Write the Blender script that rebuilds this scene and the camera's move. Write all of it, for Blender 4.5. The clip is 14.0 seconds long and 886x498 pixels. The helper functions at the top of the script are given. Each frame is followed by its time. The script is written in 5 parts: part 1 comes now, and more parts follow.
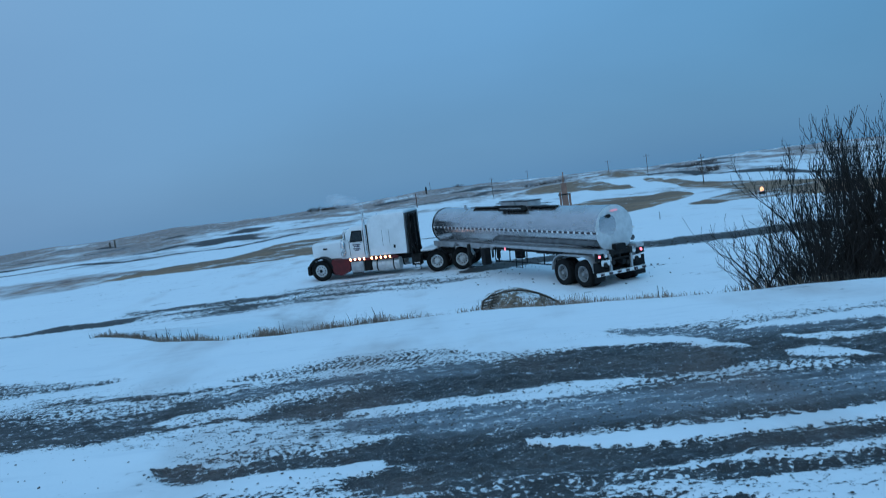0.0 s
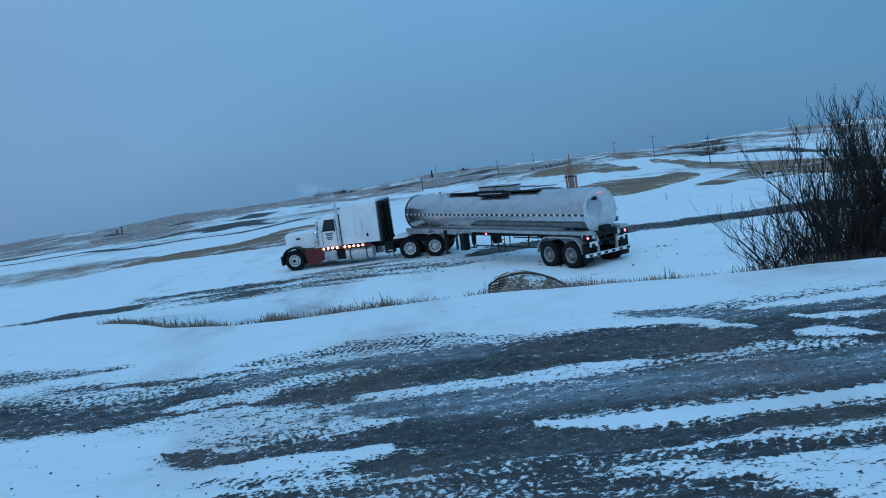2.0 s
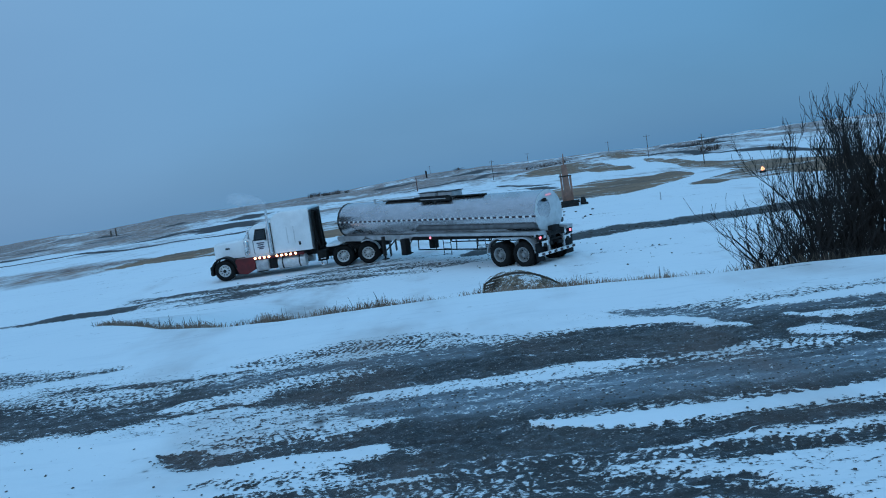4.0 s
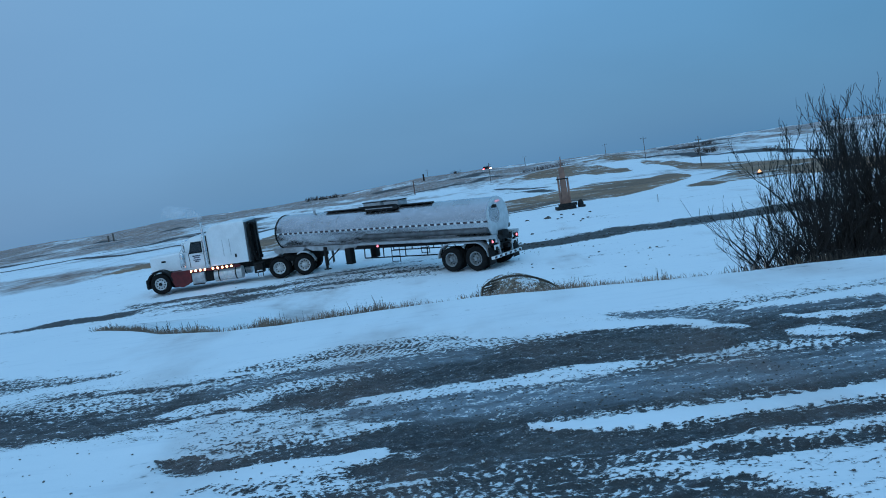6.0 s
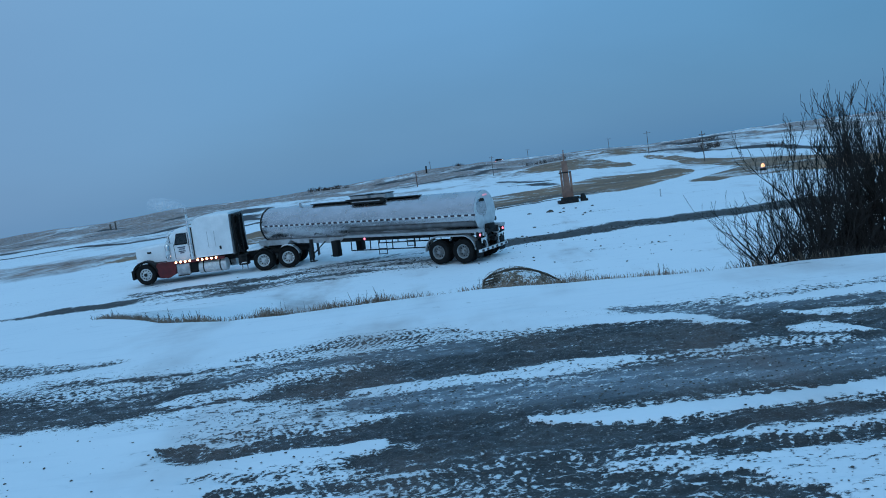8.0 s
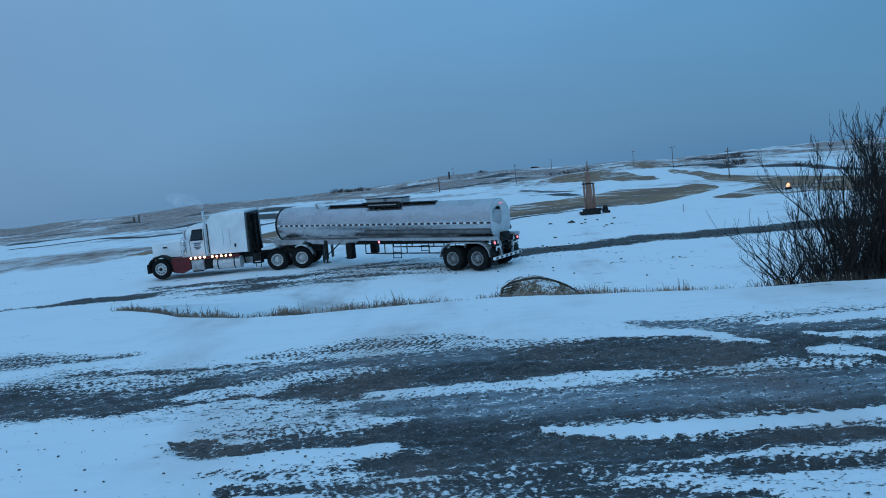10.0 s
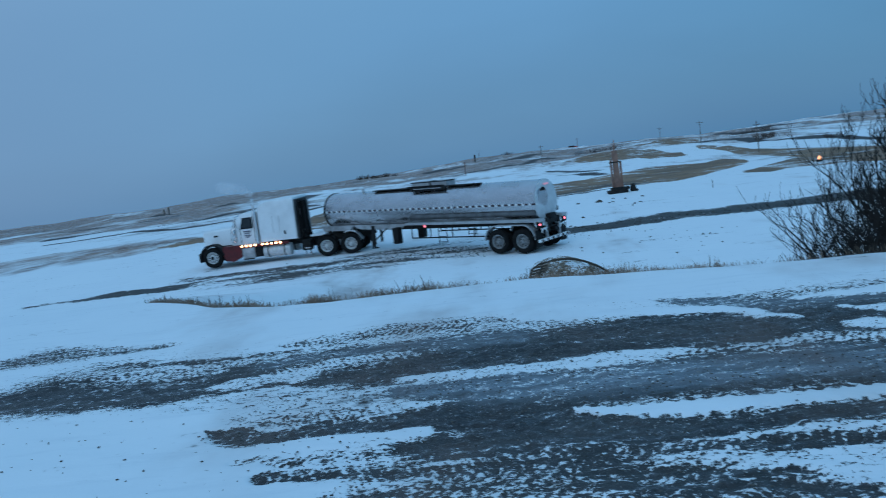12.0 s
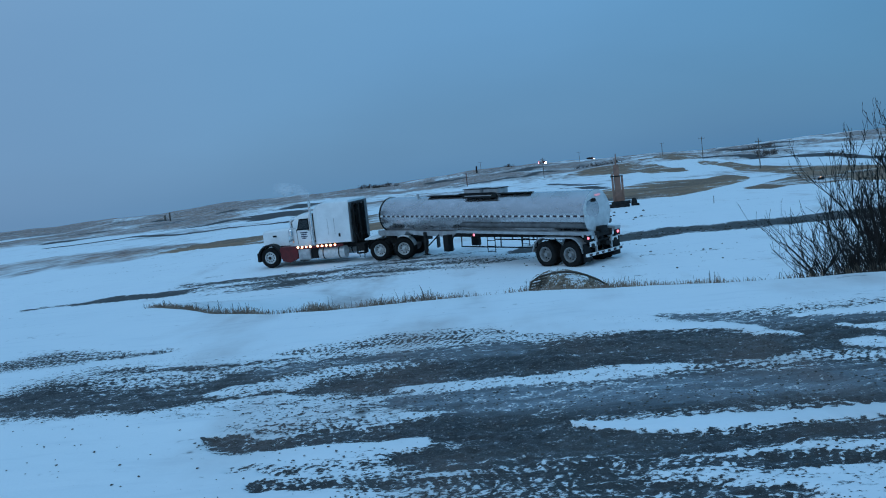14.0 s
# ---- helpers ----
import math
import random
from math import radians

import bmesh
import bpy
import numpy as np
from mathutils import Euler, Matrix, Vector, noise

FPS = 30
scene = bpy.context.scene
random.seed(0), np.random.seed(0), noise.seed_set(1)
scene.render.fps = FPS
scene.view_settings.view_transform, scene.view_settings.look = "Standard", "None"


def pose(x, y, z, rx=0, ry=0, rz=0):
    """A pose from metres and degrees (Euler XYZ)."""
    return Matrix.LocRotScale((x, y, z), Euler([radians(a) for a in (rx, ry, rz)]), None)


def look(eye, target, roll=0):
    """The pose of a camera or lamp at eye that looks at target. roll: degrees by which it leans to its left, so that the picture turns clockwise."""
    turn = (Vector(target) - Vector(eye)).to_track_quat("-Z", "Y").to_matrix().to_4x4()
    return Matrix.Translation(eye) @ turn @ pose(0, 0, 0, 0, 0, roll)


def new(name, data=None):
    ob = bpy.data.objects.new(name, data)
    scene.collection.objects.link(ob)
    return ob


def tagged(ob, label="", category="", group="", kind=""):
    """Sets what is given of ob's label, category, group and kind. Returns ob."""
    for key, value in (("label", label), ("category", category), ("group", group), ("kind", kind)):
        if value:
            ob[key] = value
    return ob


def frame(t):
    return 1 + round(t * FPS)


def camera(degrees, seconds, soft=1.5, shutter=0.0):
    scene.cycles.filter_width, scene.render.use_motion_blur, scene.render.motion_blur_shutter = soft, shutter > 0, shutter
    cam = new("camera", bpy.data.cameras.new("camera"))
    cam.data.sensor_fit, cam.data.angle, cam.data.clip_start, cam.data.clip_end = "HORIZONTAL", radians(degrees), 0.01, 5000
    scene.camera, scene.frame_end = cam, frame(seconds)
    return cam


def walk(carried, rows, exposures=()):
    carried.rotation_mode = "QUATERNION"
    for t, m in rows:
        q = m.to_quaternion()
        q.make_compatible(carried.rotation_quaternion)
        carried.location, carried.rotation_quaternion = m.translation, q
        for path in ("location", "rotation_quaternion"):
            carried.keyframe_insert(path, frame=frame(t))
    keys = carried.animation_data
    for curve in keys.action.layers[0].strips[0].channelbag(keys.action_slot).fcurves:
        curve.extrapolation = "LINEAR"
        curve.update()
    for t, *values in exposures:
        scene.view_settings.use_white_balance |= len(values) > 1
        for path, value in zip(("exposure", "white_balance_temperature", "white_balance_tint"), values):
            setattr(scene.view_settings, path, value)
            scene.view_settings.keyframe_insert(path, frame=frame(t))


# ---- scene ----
cam = camera(54.0, 14.0, soft=1.0, shutter=0.6)


def aim(yaw, pitch, roll):
    return pose(0, 0, 1.9, 0, 0, yaw) @ pose(0, 0, 0, 90 + pitch) @ pose(0, 0, 0, 0, 0, roll)


PATH = [
    (0.0, -0.15, -3.58, -7.28), (0.1, -0.22, -3.93, -7.35), (0.2, -0.38, -4.13, -7.50), (0.3, -0.10, -4.36, -7.70), (0.5, 0.53, -4.64, -7.89), (1.0, 0.62, -4.61, -7.71), (1.5, 0.60, -4.61, -8.04),
    (2.0, 0.41, -4.60, -7.89), (2.5, 0.23, -4.62, -8.03), (3.0, 0.14, -4.67, -8.06), (5.5, -0.10, -4.50, -8.32),
    (6.0, -0.11, -4.45, -8.41), (6.5, -0.07, -4.54, -8.42), (7.0, 0.0, -4.61, -8.27), (7.5, -0.02, -5.00, -8.14),
    (10.0, 1.33, -4.40, -5.49), (10.5, 1.98, -4.93, -5.95), (11.0, 2.16, -4.42, -6.52), (11.5, 2.56, -4.69, -6.73),
    (11.9, 2.86, -5.32, -7.30), (12.0, 3.29, -5.26, -7.33), (12.1, 3.68, -5.06, -7.25), (12.5, 3.78, -4.83, -6.98), (13.0, 3.35, -4.57, -6.55), (13.5, 3.00, -4.34, -6.19),
    (14.0, 3.22, -4.56, -6.23)]
walk(cam, [(t, aim(y, p, r)) for t, y, p, r in PATH], exposures=[(0.0, -0.02), (7.5, -0.04), (10.0, -0.13), (14.0, -0.15)])

# ---- world and light: overcast winter dusk ----
world = bpy.data.worlds.new("dusk")
scene.world = world
world.use_nodes = True
nt = world.node_tree
for n in list(nt.nodes):
    nt.nodes.remove(n)


def wnode(kind, **inputs):
    n = nt.nodes.new(kind)
    for k, v in inputs.items():
        n.inputs[k.replace("_", " ")].default_value = v
    return n


def wlink(a, b):
    nt.links.new(a, b)


coord = wnode("ShaderNodeTexCoord")
sep = wnode("ShaderNodeSeparateXYZ")
wlink(coord.outputs["Generated"], sep.inputs[0])
cloud_map = wnode("ShaderNodeMapping")
cloud_map.inputs["Scale"].default_value = (1.0, 1.0, 3.0)
wlink(coord.outputs["Generated"], cloud_map.inputs[0])
cloud = wnode("ShaderNodeTexNoise", Scale=2.6, Detail=4.0, Roughness=0.45)
wlink(cloud_map.outputs[0], cloud.inputs["Vector"])
lift = wnode("ShaderNodeMath")
lift.operation = "MULTIPLY_ADD"
lift.inputs[1].default_value = 0.16
wlink(cloud.outputs["Fac"], lift.inputs[0])
wlink(sep.outputs["Z"], lift.inputs[2])
side = wnode("ShaderNodeMath")
side.operation = "MULTIPLY_ADD"
side.inputs[1].default_value = -0.17
wlink(sep.outputs["X"], side.inputs[0])
wlink(lift.outputs[0], side.inputs[2])
ramp = wnode("ShaderNodeValToRGB")
SKY = [(0.0, (0.083, 0.212, 0.41)), (0.10, (0.095, 0.247, 0.465)), (0.24, (0.124, 0.315, 0.585)), (0.42, (0.152, 0.365, 0.65)),
       (0.75, (0.180, 0.425, 0.75)), (1.0, (0.20, 0.485, 0.865))]
while len(ramp.color_ramp.elements) < len(SKY):
    ramp.color_ramp.elements.new(0.5)
for e, (at, c) in zip(ramp.color_ramp.elements, SKY):
    e.position, e.color = at, (*c, 1)
wlink(side.outputs[0], ramp.inputs[0])
air = wnode("ShaderNodeTexSky")
air.sky_type, air.sun_disc, air.sun_elevation, air.sun_rotation = "NISHITA", False, radians(8), radians(200)
warm = wnode("ShaderNodeMapRange")
warm.inputs["From Min"].default_value, warm.inputs["From Max"].default_value = -0.5, 0.5
wlink(sep.outputs["X"], warm.inputs["Value"])
tint = wnode("ShaderNodeValToRGB")
TINT = [(0.0, (0.62, 0.50, 0.47)), (0.28, (0.565, 0.525, 0.50)), (0.60, (0.515, 0.532, 0.522)), (0.88, (0.45, 0.522, 0.515)), (1.0, (0.43, 0.52, 0.52))]
while len(tint.color_ramp.elements) < len(TINT):
    tint.color_ramp.elements.new(0.5)
for e, (at, c) in zip(tint.color_ramp.elements, TINT):
    e.position, e.color = at, (*c, 1)
wlink(warm.outputs[0], tint.inputs[0])
hue = wnode("ShaderNodeMix")
hue.data_type, hue.blend_type = "RGBA", "MULTIPLY"
hue.inputs[0].default_value = 1.0
wlink(ramp.outputs[0], hue.inputs[6])
wlink(tint.outputs[0], hue.inputs[7])
clear = wnode("ShaderNodeBackground", Strength=0.006)
over = wnode("ShaderNodeBackground", Strength=2.0)
both = wnode("ShaderNodeAddShader")
world_out = wnode("ShaderNodeOutputWorld")
wlink(air.outputs[0], clear.inputs[0])
wlink(hue.outputs[2], over.inputs[0])
wlink(clear.outputs[0], both.inputs[0])
wlink(over.outputs[0], both.inputs[1])
wlink(both.outputs[0], world_out.inputs[0])
sun = new("sun", bpy.data.lights.new("sun", "SUN"))
sun.data.energy, sun.data.angle, sun.data.color = 0.6, radians(40), (0.58, 0.82, 1.0)
sun.matrix_world = look((-20, -40, 60), (0, 30, 0))


# ---- materials ----
def smooth(a, b, x):
    t = np.clip((x - a) / (b - a), 0, 1)
    return t * t * (3 - 2 * t)


class Mat:
    """A node material with a few short hands."""

    def __init__(self, name, rough=0.6, metal=0.0, spec=0.5):
        self.m = bpy.data.materials.new(name)
        self.m.use_nodes = True
        self.t = self.m.node_tree
        self.b = self.t.nodes["Principled BSDF"]
        self.b.inputs["Roughness"].default_value = rough
        self.b.inputs["Metallic"].default_value = metal
        self.b.inputs["Specular IOR Level"].default_value = spec

    def node(self, kind, **inputs):
        n = self.t.nodes.new(kind)
        for k, v in inputs.items():
            n.inputs[k.replace("_", " ")].default_value = v
        return n

    def link(self, a, b):
        self.t.links.new(a, b)

    def math(self, op, a, b=0.0, c=0.0, clamp=False):
        n = self.node("ShaderNodeMath")
        n.operation, n.use_clamp = op, clamp
        for i, v in enumerate((a, b, c)):
            if isinstance(v, (int, float)):
                n.inputs[i].default_value = v
            else:
                self.link(v, n.inputs[i])
        return n.outputs[0]

    def noise(self, scale, detail=4.0, stretch=(1, 1, 1), space="Object", rough=0.55):
        c = self.node("ShaderNodeTexCoord")
        mp = self.node("ShaderNodeMapping")
        mp.inputs["Scale"].default_value = stretch
        self.link(c.outputs[space], mp.inputs[0])
        n = self.node("ShaderNodeTexNoise", Scale=scale, Detail=detail, Roughness=rough)
        self.link(mp.outputs[0], n.inputs["Vector"])
        return n.outputs["Fac"]

    def mix(self, fac, a, b):
        n = self.node("ShaderNodeMix")
        n.data_type = "RGBA"
        for sock, v in ((n.inputs[0], fac), (n.inputs[6], a), (n.inputs[7], b)):
            if isinstance(v, (int, float)):
                sock.default_value = v
            elif isinstance(v, tuple):
                sock.default_value = (*v, 1)
            else:
                self.link(v, sock)
        return n.outputs[2]

    def cut(self, x, lo, hi):
        n = self.node("ShaderNodeMapRange")
        n.interpolation_type = "SMOOTHSTEP"
        n.inputs["From Min"].default_value, n.inputs["From Max"].default_value = lo, hi
        self.link(x, n.inputs["Value"])
        return n.outputs[0]

    def attr(self, name):
        n = self.node("ShaderNodeAttribute")
        n.attribute_name = name
        return n.outputs["Fac"]

    def color(self, c):
        if isinstance(c, tuple):
            self.b.inputs["Base Color"].default_value = (*c, 1)
        else:
            self.link(c, self.b.inputs["Base Color"])
        return self

    def rough(self, r):
        self.link(r, self.b.inputs["Roughness"])
        return self

    def bump(self, height, distance, strength=1.0):
        n = self.node("ShaderNodeBump", Distance=distance, Strength=strength)
        self.link(height, n.inputs["Height"])
        self.link(n.outputs[0], self.b.inputs["Normal"])
        return self

    def glow(self, c, strength):
        self.b.inputs["Emission Color"].default_value = (*c, 1)
        self.b.inputs["Emission Strength"].default_value = strength
        return self


def worn(name, a, b, rough=0.5, metal=0.0, scale=3.0, stretch=(1, 1, 1), bump=0.0, fine=60.0):
    """Two tones mixed by a broad and a fine noise."""
    m = Mat(name, rough, metal, 0.2 if max(a) < 0.05 else 0.5)
    broad, grain = m.noise(scale, 5, stretch), m.noise(fine, 3, stretch)
    f = m.math("ADD", m.math("MULTIPLY", broad, 0.7), m.math("MULTIPLY", grain, 0.3))
    m.color(m.mix(m.cut(f, 0.35, 0.65), a, b))
    m.rough(m.math("MULTIPLY_ADD", broad, 0.3, rough - 0.15, clamp=True))
    if bump:
        m.bump(f, bump)
    return m.m


def ground_material():
    m = Mat("snowy_ground", 0.75, 0.0, 0.3)
    # snow
    drift = m.noise(0.35, 4)
    snow = m.mix(drift, (0.83, 0.85, 0.88), (0.90, 0.915, 0.925))
    snow = m.mix(m.math("MULTIPLY", m.cut(m.noise(2.4, 5, (0.35, 1.6, 1), rough=0.6), 0.52, 0.72), 0.22), snow, (0.60, 0.64, 0.69))
    # frozen mud and gravel of the yard
    clod = m.noise(15.0, 6, (0.75, 1.15, 1), rough=0.62)
    grit = m.noise(46.0, 3, (0.8, 1.0, 1), rough=0.6)
    streak = m.noise(3.0, 5, (0.22, 2.0, 1), rough=0.6)
    mud_tone = m.mix(m.cut(m.noise(1.1, 4, (0.5, 1.2, 1)), 0.35, 0.7), (0.032, 0.030, 0.031), (0.066, 0.060, 0.058))
    mud_tone = m.mix(m.math("MULTIPLY", m.cut(grit, 0.40, 0.30), 0.8), mud_tone, (0.016, 0.016, 0.017))
    mud_tone = m.mix(m.math("MULTIPLY", m.cut(m.noise(70.0, 2), 0.62, 0.69), 0.5), mud_tone, (0.30, 0.31, 0.32))
    frost = m.math("ADD", m.math("MULTIPLY", m.cut(m.math("ADD", m.math("MULTIPLY", streak, 0.5), m.math("MULTIPLY", clod, 0.5)), 0.46, 0.66), 0.22), m.math("MULTIPLY", m.attr("ice"), m.math("MULTIPLY_ADD", streak, 1.1, -0.16)), clamp=True)
    mud_tone = m.mix(frost, mud_tone, (0.40, 0.47, 0.54))
    # lugs of the tyres along the ruts, slanting one way and the other
    lugs = []
    for turn in (0.42, -0.30):
        lug = m.node("ShaderNodeTexWave", Scale=4.3, Distortion=7.0, Detail=3.0)
        lug.inputs["Detail Scale"].default_value = 1.4
        lugc = m.node("ShaderNodeTexCoord")
        lugm = m.node("ShaderNodeMapping")
        lugm.inputs["Rotation"].default_value = (0, 0, turn)
        m.link(lugc.outputs["Object"], lugm.inputs[0])
        m.link(lugm.outputs[0], lug.inputs["Vector"])
        lugs.append(lug.outputs["Fac"])
    row = m.cut(m.noise(2.6, 2, (0.10, 1.0, 1)), 0.44, 0.56)
    lug = m.math("ADD", m.math("MULTIPLY", lugs[0], row), m.math("MULTIPLY", lugs[1], m.math("SUBTRACT", 1.0, row)))
    tread = m.math("MULTIPLY", m.math("SUBTRACT", lug, 0.5), m.math("MULTIPLY", m.attr("tread"), 0.105))
    n2 = m.math("ADD", m.math("ADD", m.math("MULTIPLY", clod, 0.46), m.math("MULTIPLY", grit, 0.30)), m.math("MULTIPLY_ADD", streak, 0.24, tread))
    spread = m.math("MULTIPLY_ADD", m.math("SUBTRACT", n2, 0.5), 4.8, 0.5)
    mud = m.cut(m.math("SUBTRACT", m.math("MULTIPLY_ADD", m.attr("mud"), 1.35, -0.20), spread), -0.13, 0.13)
    c = m.mix(mud, snow, mud_tone)
    # dry prairie grass standing through the snow
    g1 = m.math("ADD", m.math("MULTIPLY", m.noise(0.030, 6, (1.0, 0.45, 1), rough=0.66), 0.75), m.math("MULTIPLY", m.noise(0.5, 5, (1, 0.4, 1)), 0.25))
    gspread = m.math("MULTIPLY_ADD", m.math("SUBTRACT", g1, 0.5), 4.6, 0.5)
    grass = m.math("MULTIPLY", m.cut(m.math("SUBTRACT", m.attr("grass"), gspread), -0.34, 0.34), m.math("MULTIPLY_ADD", m.noise(0.8, 5, rough=0.65), 2.0, -0.12, clamp=True), clamp=True)
    tan = m.mix(m.cut(m.noise(0.16, 6, (0.6, 0.8, 1), rough=0.7), 0.42, 0.60), (0.300, 0.172, 0.125), (0.175, 0.106, 0.085))
    tan = m.mix(m.cut(m.noise(0.045, 6, (1.2, 0.35, 1), rough=0.65), 0.57, 0.66), tan, (0.070, 0.050, 0.048))
    c = m.mix(grass, c, tan)
    # tan fields with clean edges, and dark scrub
    straw = m.math("ADD", m.math("MULTIPLY", m.noise(0.22, 6, (0.5, 0.7, 1), rough=0.7), 0.6), m.math("MULTIPLY", m.noise(2.2, 4), 0.4))
    field = m.mix(m.cut(straw, 0.40, 0.62), (0.310, 0.172, 0.094), (0.150, 0.088, 0.054))
    field = m.mix(m.math("MULTIPLY", m.cut(m.noise(0.30, 6, (0.5, 0.35, 1), rough=0.75), 0.53, 0.61), 0.8), field, (0.80, 0.82, 0.84))
    turf = m.cut(m.math("ADD", m.attr("turf"), m.math("MULTIPLY_ADD", straw, 0.5, -0.25)), 0.36, 0.64)
    c = m.mix(turf, c, field)
    brush = m.cut(m.math("ADD", m.attr("brush"), m.math("MULTIPLY_ADD", m.noise(0.35, 5, (1, 0.5, 1), rough=0.7), 1.2, -0.6)), 0.30, 0.70)
    c = m.mix(brush, c, m.mix(m.noise(1.5, 4), (0.022, 0.019, 0.020), (0.085, 0.068, 0.066)))
    # gravel road
    rn = m.math("ADD", m.math("MULTIPLY", m.noise(0.9, 5, (0.3, 1.3, 1)), 0.6), m.math("MULTIPLY", m.noise(6.0, 3), 0.4))
    rspread = m.math("MULTIPLY_ADD", m.math("SUBTRACT", rn, 0.5), 3.2, 0.5)
    road = m.cut(m.math("SUBTRACT", m.attr("road"), rspread), -0.2, 0.2)
    c = m.mix(road, c, m.mix(rn, (0.042, 0.041, 0.042), (0.090, 0.083, 0.079)))
    m.color(c)
    m.rough(m.math("MULTIPLY_ADD", mud, -0.18, 0.74))
    h = m.math("ADD", m.math("MULTIPLY", n2, m.math("MULTIPLY_ADD", mud, 0.8, 0.15)), m.math("MULTIPLY", mud, -0.6))
    m.bump(h, 0.05, 0.9)
    return m.m


# ---- the ground ----
def lattice(ix, iy, seed):
    h = np.sin(ix * 127.1 + iy * 311.7 + seed * 74.7) * 43758.5453
    return h - np.floor(h)


def vnoise(x, y, seed=0):
    ix, iy = np.floor(x), np.floor(y)
    fx, fy = x - ix, y - iy
    fx, fy = fx * fx * (3 - 2 * fx), fy * fy * (3 - 2 * fy)
    a, b = lattice(ix, iy, seed), lattice(ix + 1, iy, seed)
    c, d = lattice(ix, iy + 1, seed), lattice(ix + 1, iy + 1, seed)
    return (a + (b - a) * fx) * (1 - fy) + (c + (d - c) * fx) * fy - 0.5


def fbm(x, y, seed=0, octaves=4):
    return sum(vnoise(x * 2 ** k, y * 2 ** k, seed + k) * 0.5 ** k for k in range(octaves))


CREST_X = [-40, -9, -7.1, -5.06, -3.7, -2.7, -1.4, 0.5, 2.15, 3.7, 4.8, 6.0, 10, 40]
CREST_Y = [19, 17.2, 17.2, 14.9, 14.1, 13.8, 13.9, 13.75, 12.9, 12.4, 12.15, 11.8, 11.0, 9.0]
SKYLINE_AZ = [-180.0, -40.0, -26.7, -23.6, -20.4, -17.0, -13.5, -10.6, -7.7, -5.5, -2.4, -0.6, 3.2, 7.3, 10.9, 14.1, 17.6, 20.3, 22.5, 27.7, 45.0, 180.0]
SKYLINE_E = [-0.0, -0.0059, -0.0059, -0.0029, -0.0038, -0.0006, -0.0016, -0.0013, 0.0001, -0.0003, 0.0038, 0.0055, 0.0051, 0.0032, 0.0035, 0.0003, 0.0018, 0.0026, 0.0024, 0.0009, 0.0009, 0.0]


def pad_height(x, y):
    """The lower ground on which the lorry stands: a gentle rise that flattens out."""
    y2 = np.maximum(y - 48, 0)
    z = -1.948 + np.interp(x, [-60, -13, -6.6, 0, 60], [-0.15, 0.05, 0.065, 0, -0.54]) + 0.039 * (np.clip(y, -40, 48) - 38)
    return z + 0.039 * 12 * (1 - np.exp(-y2 / 12)) - 0.0015 * np.minimum(y2, 500)


def crest(x):
    return np.interp(x, CREST_X, CREST_Y)


def ground_height(x, y, fine=True):
    x, y = np.asarray(x, float), np.asarray(y, float)
    pad = pad_height(x, y)
    d = y - crest(x) + 0.25 * fbm(x * 0.5, y * 0.5, 3, 2)
    bank = smooth(-7.8, -4.8, x)
    drop = bank * smooth(0, 3.4, d) + (1 - bank) * smooth(15, 38, y)
    z = pad * drop
    r, az = np.hypot(x, y), np.degrees(np.arctan2(x, y))
    sky = 1.9 + np.interp(az, SKYLINE_AZ, SKYLINE_E) * 800
    hill = smooth(130, 800, r)
    z = z * (1 - hill) + sky * hill
    z = z + smooth(70, 260, r) * (1 - smooth(900, 1500, r)) * (2.4 * fbm(x / 75, y / 75, 11) + 1.0 * fbm(x / 22, y / 22, 12, 3) * smooth(150, 400, r))
    z = z - smooth(800, 1400, r) * 34 - smooth(1400, 3500, r) * 26
    z = z + 0.10 * fbm(x / 5, y / 5, 5, 3) * smooth(14, 30, r)
    if fine:
        near = 1 - smooth(11, 19, r)
        z = z + near * (0.035 * fbm(x * 0.8, y * 1.6, 21, 3))
    return z


def line_distance(x, y, pts, widths):
    """Distance to a bent line over its half width, which changes along it."""
    best = np.full(np.shape(x), 1e9)
    for (ax, ay), (bx, by), wa, wb in zip(pts, pts[1:], widths, widths[1:]):
        dx, dy = bx - ax, by - ay
        t = np.clip(((x - ax) * dx + (y - ay) * dy) / (dx * dx + dy * dy), 0, 1)
        best = np.minimum(best, np.hypot(x - ax - t * dx, y - ay - t * dy) / (wa + (wb - wa) * t))
    return best


def band(x, y, pts, widths, soft=0.5):
    if isinstance(widths, (int, float)):
        widths = [widths] * len(pts)
    return 1 - smooth(1 - soft, 1 + soft, line_distance(x, y, pts, widths))


def inside(x, y, pts):
    hit = np.zeros(np.shape(x), bool)
    for (ax, ay), (bx, by) in zip(pts, pts[1:] + pts[:1]):
        if ay != by:
            hit ^= ((ay > y) != (by > y)) & (x < (bx - ax) * (y - ay) / (by - ay) + ax)
    return hit


